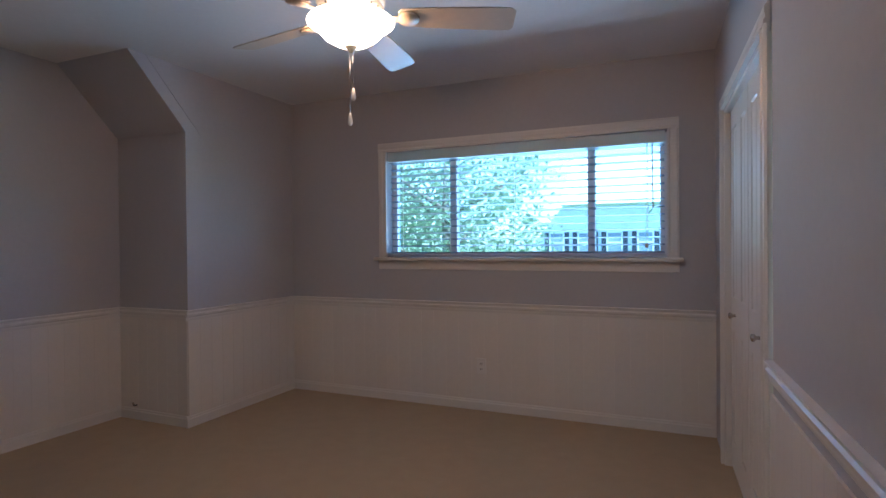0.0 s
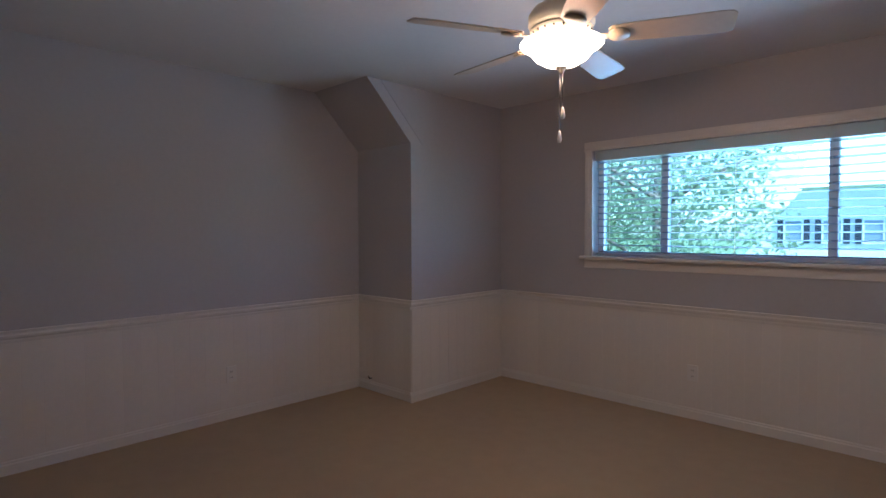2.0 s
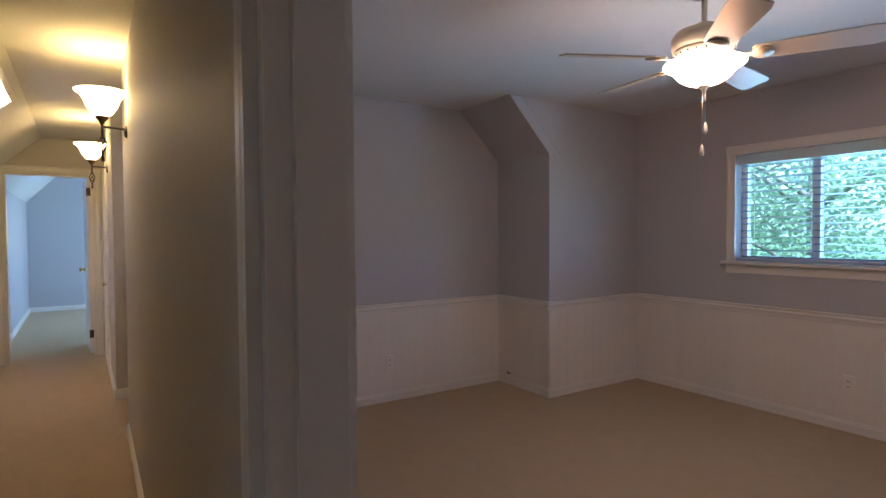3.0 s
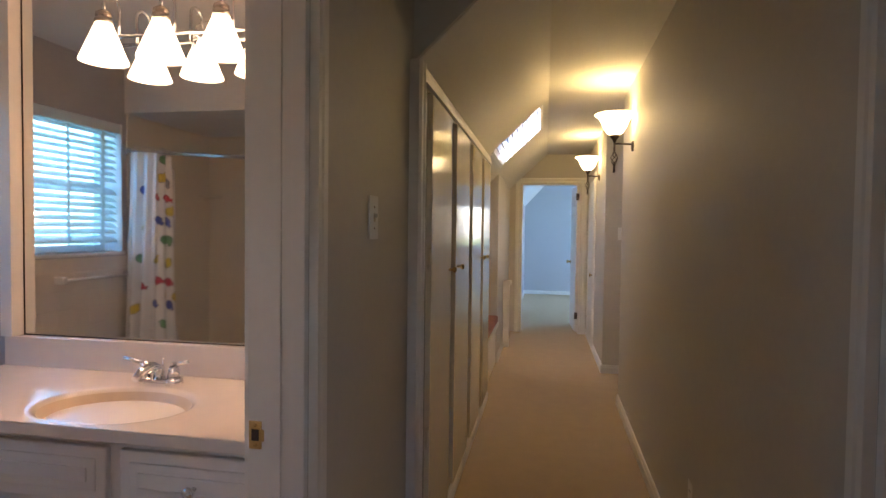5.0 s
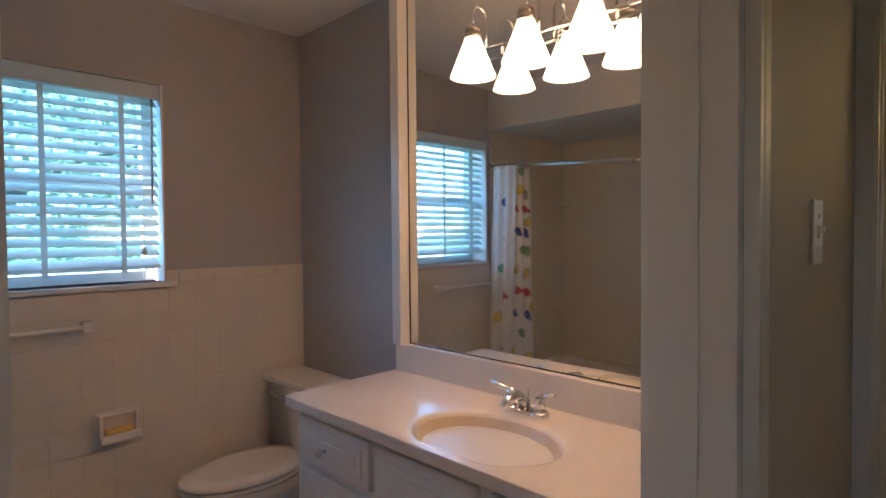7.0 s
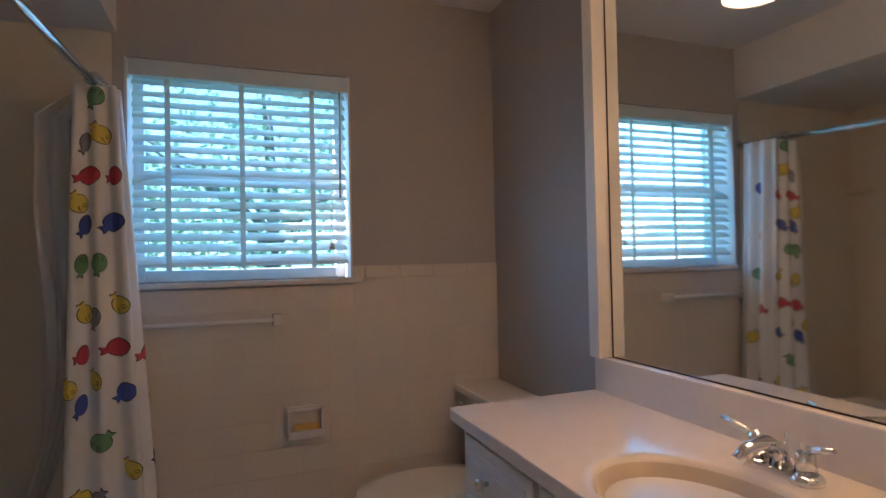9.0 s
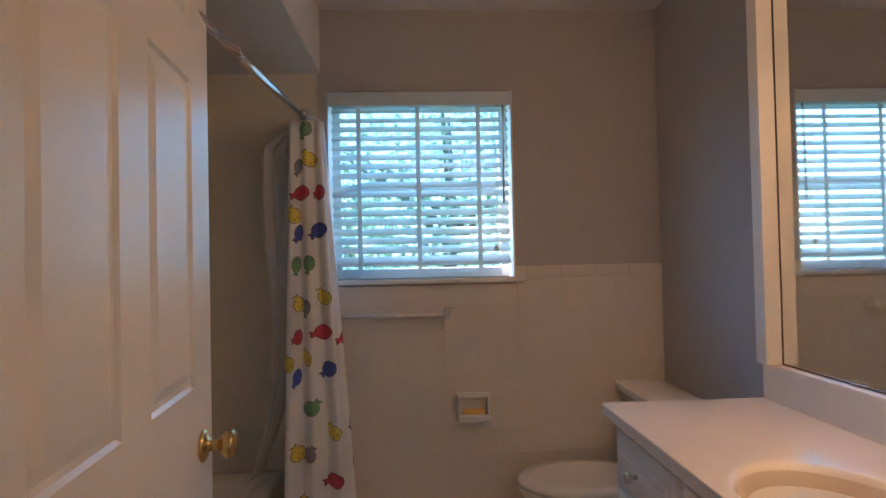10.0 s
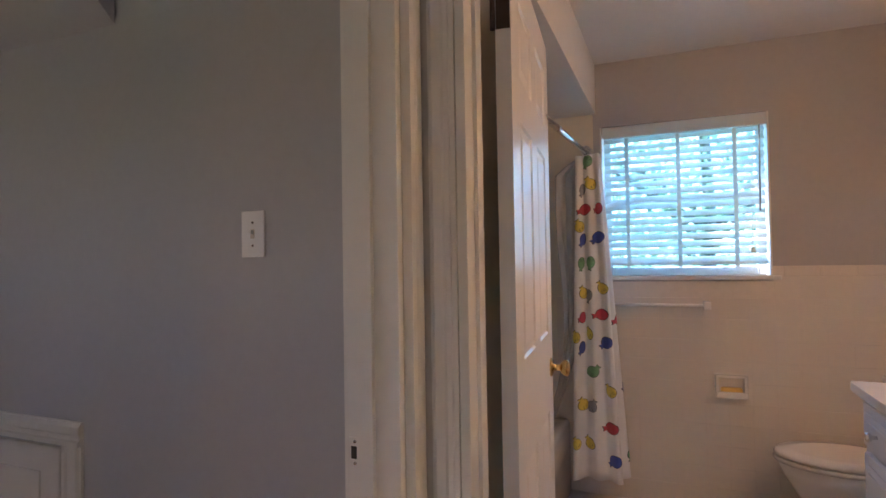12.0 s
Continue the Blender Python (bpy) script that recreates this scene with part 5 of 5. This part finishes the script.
part("recess", boxes((0.567, BY + 0.016, 0.613, 0.678, BY + 0.018, 0.683)), M_TILE, dish)
soap = thing("soap_bar", "worn yellow bar of soap in the dish", "soap", loc=(0.625, BY + 0.035, 0.615))
part("bar", boxes((0.573, BY + 0.020, 0.6125, 0.673, BY + 0.062, 0.640), bevel=0.009), M_SOAP, soap)

shelf = thing("corner_shelf", "almond moulded corner shelf on the tub surround", "shelf", loc=(2.19, BY + 0.006, 1.62))
part("ledge", prism([(2.199, BY + 0.007)] + [(2.199 - 0.115 * math.cos(radians(a)), BY + 0.007 + 0.115 * math.sin(radians(a))) for a in range(0, 91, 10)], 1.610, 1.632), M_SURROUND, shelf)

# ---------------------------------------------------------------- outdoors
structure("ground", boxes((-400, -400, -3.3, 400, 400, -3.2)), M_LAWN, "green lawn round the house", "lawn")


def tree(x, y, base, h, spread, seed, label, clumps=520):
    rng = random.Random(seed)
    t = thing("tree", label, "tree", "garden trees", loc=(x, y, base))
    bm = tube([(x, y, base), (x + 0.1, y, base + h * 0.3), (x - 0.05, y + 0.1, base + h * 0.6), (x, y, base + h * 0.85)], [0.24, 0.19, 0.12, 0.04], 10)
    for k in range(9):
        a = rng.uniform(0, 6.28)
        z0 = base + h * rng.uniform(0.3, 0.65)
        r = spread * rng.uniform(0.6, 0.95)
        tube([(x, y, z0), (x + r * 0.5 * math.cos(a), y + r * 0.5 * math.sin(a), z0 + h * 0.1), (x + r * math.cos(a), y + r * math.sin(a), z0 + h * 0.16)], [0.08, 0.05, 0.015], 7, bm)
    part("trunk", bm, M_BARK, t)
    verts, faces = [], []
    for k in range(clumps):
        a, e = rng.uniform(0, 6.28), rng.gauss(0, 0.45)
        r = spread * (rng.random() ** 0.45)
        c = Vector((x + r * math.cos(a) * math.cos(e), y + r * math.sin(a) * math.cos(e), base + h * 0.62 + r * 0.9 * math.sin(e) + rng.uniform(-1, 1) * h * 0.15))
        for q in range(14):
            p = c + Vector((rng.gauss(0, 0.22), rng.gauss(0, 0.22), rng.gauss(0, 0.18)))
            d1 = Vector((rng.uniform(-1, 1), rng.uniform(-1, 1), rng.uniform(-0.6, 0.6))).normalized() * 0.085
            d2 = d1.cross(Vector((rng.uniform(-1, 1), rng.uniform(-1, 1), rng.uniform(-1, 1)))).normalized() * 0.045
            n = len(verts)
            verts += [p - d1, p + d2, p + d1, p - d2]
            faces.append((n, n + 1, n + 2, n + 3))
    me = bpy.data.meshes.new("crown")
    me.from_pydata([tuple(v) for v in verts], [], faces)
    me.materials.append(M_LEAF)
    ob = new("crown", me)
    ob.parent = t
    ob.matrix_parent_inverse = Matrix.Translation(t.location).inverted()
    return t


tree(-5.2, 15, -3.2, 8.5, 3.2, 1, "leafy green garden tree outside the bedroom window")
tree(3.6, 13, -3.2, 8.2, 3.0, 8, "sparse tree with bare branches outside the bedroom window", 120)
tree(-9.5, 19, -3.2, 9.0, 3.6, 2, "tall leafy tree outside the bedroom window")
tree(3.8, 17, -3.2, 12, 3.0, 5, "tall tree with bare lower branches outside", 500)
tree(0.2, -12, -3.2, 9.0, 3.4, 3, "leafy tree outside the bathroom window", 330)
tree(4.0, -14, -3.2, 8.5, 3.2, 4, "leafy tree outside the bathroom window", 330)
tree(-4.0, -16, -3.2, 9.5, 3.6, 6, "leafy tree outside the bathroom window", 330)

hs = thing("neighbour_house", "white two-storey house with dark shutters across the garden", "house", loc=(0, 30, -3.2))
part("wall", sweep([(-6.4, -3.2), (9, -3.2), (9, 3.0), (-4.0, 3.0), (-6.4, -0.1)], (0, 26, 0), (0, 33, 0), E_, (0, 0, 1)), M_SIDING, hs, "white siding wall")
part("roof", sweep([(25.6, 2.95), (29.5, 5.6), (33.4, 2.95)], (-4.2, 0, 0), (9.4, 0, 0), N_, (0, 0, 1)), M_SIDING, hs, "pale roof")
for wx in (-4.35, -3.06, -1.79, -0.5, 0.8):
    w_ = part("house_window", boxes((wx - 0.30, 25.97, 0.80, wx + 0.30, 26.0, 1.68)), M_WINPANE, hs)
    part("window_frame", boxes((wx - 0.33, 25.95, 0.77, wx - 0.28, 25.99, 1.71), (wx + 0.28, 25.95, 0.77, wx + 0.33, 25.99, 1.71), (wx - 0.28, 25.95, 1.65, wx + 0.28, 25.99, 1.71), (wx - 0.28, 25.95, 0.77, wx + 0.28, 25.99, 0.83), (wx - 0.28, 25.95, 1.20, wx + 0.28, 25.99, 1.26)), M_VINYL, w_)
    for sg in (-1, 1):
        part("shutter", boxes((wx + sg * 0.46 - 0.10, 25.95, 0.77, wx + sg * 0.46 + 0.10, 25.99, 1.71)), M_SHUTTER, hs, "dark louvred shutter")
tagged(top, category="sink top")
top.name = "sink_top"
van.name = "bathroom_vanity"

# ---------------------------------------------------------------- printed fish on the curtain
def fish(u, v, size, color, parent_ob, wide=1.0, lean=0.0):
    """A flat printed fish that follows the curtain's surface, with an inked eye and mouth."""
    body = [(0.5 * math.cos(a), 0.46 * math.sin(a)) for a in [radians(d) for d in range(-165, 166, 15)]]
    shape = body + [(-0.56, 0.10), (-0.66, 0.22), (-0.72, 0.20), (-0.66, 0.02), (-0.74, -0.16), (-0.66, -0.18), (-0.56, -0.07)]

    turn_c, turn_s = math.cos(radians(lean)), math.sin(radians(lean))

    def lay(pts, lift, rings=4):
        """Concentric rings of the outline, each point laid on the cloth, so that the print bends with the pleats."""
        bm = bmesh.new()
        across = 0.112 + 0.145 * v if u <= 1 else 0.30
        cx, cy = sum(p for p, _ in pts) / len(pts), sum(q for _, q in pts) / len(pts)

        def on_cloth(p, q):
            p, q = p * turn_c - q * turn_s, p * turn_s + q * turn_c
            uu, vv = u + wide * p * size / across, v - q * size / 1.65
            c = Vector(curtain_xy(uu, vv))
            n = (Vector(curtain_xy(uu + 0.002, vv)) - c).cross(Vector(curtain_xy(uu, vv + 0.002)) - c).normalized()
            if n.dot(Vector((-0.5, 0.8, 0))) < 0:
                n = -n
            return bm.verts.new(c + n * lift)
        loops = [[on_cloth(cx + (p - cx) * k / rings, cy + (q - cy) * k / rings) for p, q in pts] for k in range(1, rings + 1)]
        mid = on_cloth(cx, cy)
        n = len(pts)
        for i in range(n):
            j = (i + 1) % n
            bm.faces.new((mid, loops[0][i], loops[0][j]))
            for lo, hi in zip(loops, loops[1:]):
                bm.faces.new((lo[i], hi[i], hi[j], lo[j]))
        bmesh.ops.recalc_face_normals(bm, faces=bm.faces)
        return bm
    ring = lambda x, y, r: [(x + r * math.cos(k * math.pi / 6), y + r * math.sin(k * math.pi / 6)) for k in range(12)]
    f = part("printed_fish", lay(shape, 0.0042), FISH[color], parent_ob, color + " printed fish")
    part("printed_outline", lay([(p * 1.09, q * 1.09) for p, q in shape], 0.0030), FISH["ink"], f)
    if color in ("yellow", "green", "grey"):
        part("printed_eye", lay(ring(0.22, 0.14, 0.13), 0.0052, 2), FISH["ink"], f)
        part("printed_iris", lay(ring(0.22, 0.14, 0.105), 0.0058, 2), FISH[color], f)
        part("printed_pupil", lay(ring(0.25, 0.14, 0.04), 0.0064, 1), FISH["ink"], f)
        part("printed_mouth", lay([(0.10, -0.12), (0.22, -0.18), (0.40, -0.16), (0.38, -0.19), (0.22, -0.215), (0.09, -0.15)], 0.0052, 1), FISH["ink"], f)


# colour, across, down, width, lean of the tail in degrees
SHOAL = """
green 0.50 0.020 0.8 70; yellow 0.62 0.093 1.0 -55; grey 0.28 0.106 0.6 60; red 0.35 0.170 0.9 15; red 0.85 0.170 0.6 15
yellow 0.16 0.222 0.8 -60; blue 0.27 0.262 0.6 50; blue 0.78 0.258 1.0 40; green 0.20 0.335 0.6 80; green 0.50 0.335 0.7 80
yellow 0.82 0.415 1.0 -55; yellow 0.26 0.430 0.8 -60; grey 0.42 0.437 0.6 80; red 0.76 0.495 1.1 15; red 0.22 0.505 0.5 15
yellow 0.42 0.557 0.6 -60; yellow 0.06 0.563 0.6 -60; blue 0.84 0.580 1.0 40; blue 0.20 0.597 0.5 50; green 0.46 0.672 1.1 -130
yellow 0.88 0.727 0.9 -55; yellow 0.22 0.775 1.0 -60; grey 0.42 0.780 0.9 -120; red 0.84 0.838 1.1 15; yellow 0.36 0.895 1.0 -55
yellow 0.08 0.890 0.7 -60; blue 0.88 0.935 1.0 40; yellow 1.45 0.300 1.0 -55; yellow 1.65 0.620 1.0 -55; red 1.35 0.520 1.0 15
red 1.60 0.840 1.0 15; blue 1.50 0.150 1.0 40; blue 1.40 0.720 1.0 40; green 1.55 0.420 1.0 70; green 1.35 0.930 1.0 70
"""
for entry in SHOAL.replace("\n", ";").split(";"):
    if entry.strip():
        color, u, v, wide, lean = entry.split()
        fish(float(u), float(v), 0.060 if color in ("red", "blue") else 0.056, color, cur, float(wide), float(lean))

# ---------------------------------------------------------------- wall tiles, one by one
def tile_field(wall_name, x0, x1, z0, z1, holes, size=0.1085, gap=0.0014):
    root = structure(wall_name, boxes(*[(x0, BY, z0, x1, BY + 0.0048, BWZ0 - 0.03), (x0, BY, BWZ0 - 0.03, holes[0], BY + 0.0048, z1)]), M_GROUT, "cream glazed tile wainscot on the bathroom wall", "tile wall")
    bm = bmesh.new()
    s = size - gap
    add_box(bm, 0, 0, 0, size - 0.0001, 0.006, size - 0.0026, bevel=0.0007)
    me = bpy.data.meshes.new("tile")
    bm.to_mesh(me)
    bm.free()
    me.materials.append(M_TILE)
    nx, nz = int((x1 - x0) / size) + 1, int((z1 - z0) / size) + 1
    for i in range(nx):
        for j in range(nz):
            x, zt = x0 + i * size, z1 - 0.052 - (j + 1) * size
            if x + s > x1 + 0.09 or zt < z0 - 0.09:
                continue
            if x + s * 0.6 > holes[0] and zt + s > BWZ0 - 0.024:
                continue
            if 0.53 < x + s / 2 < 0.72 and 0.56 < zt + s / 2 < 0.70:
                continue
            ob = new("tile", me)
            ob.location = (x, BY + 0.0015 + random.uniform(-0.0001, 0.0001), zt)
            ob.rotation_euler = (radians(random.uniform(-0.14, 0.14)), 0, radians(random.uniform(-0.04, 0.04)))
            ob.parent = root
    bm = bmesh.new()
    add_box(bm, 0, 0, 0, size * 1.4 - gap, 0.008, 0.050, bevel=0.003)
    cap = bpy.data.meshes.new("cap_tile")
    bm.to_mesh(cap)
    bm.free()
    cap.materials.append(M_TILE)
    x = x0
    while x + size * 1.4 - gap < holes[0] + 0.05:
        ob = new("cap_tile", cap)
        ob.location = (x, BY + 0.0015, z1 - 0.051)
        ob.parent = root
        x += size * 1.4


tile_field("tile_wall_south", BX, 1.43, 0.0, 1.252, (BW0,))
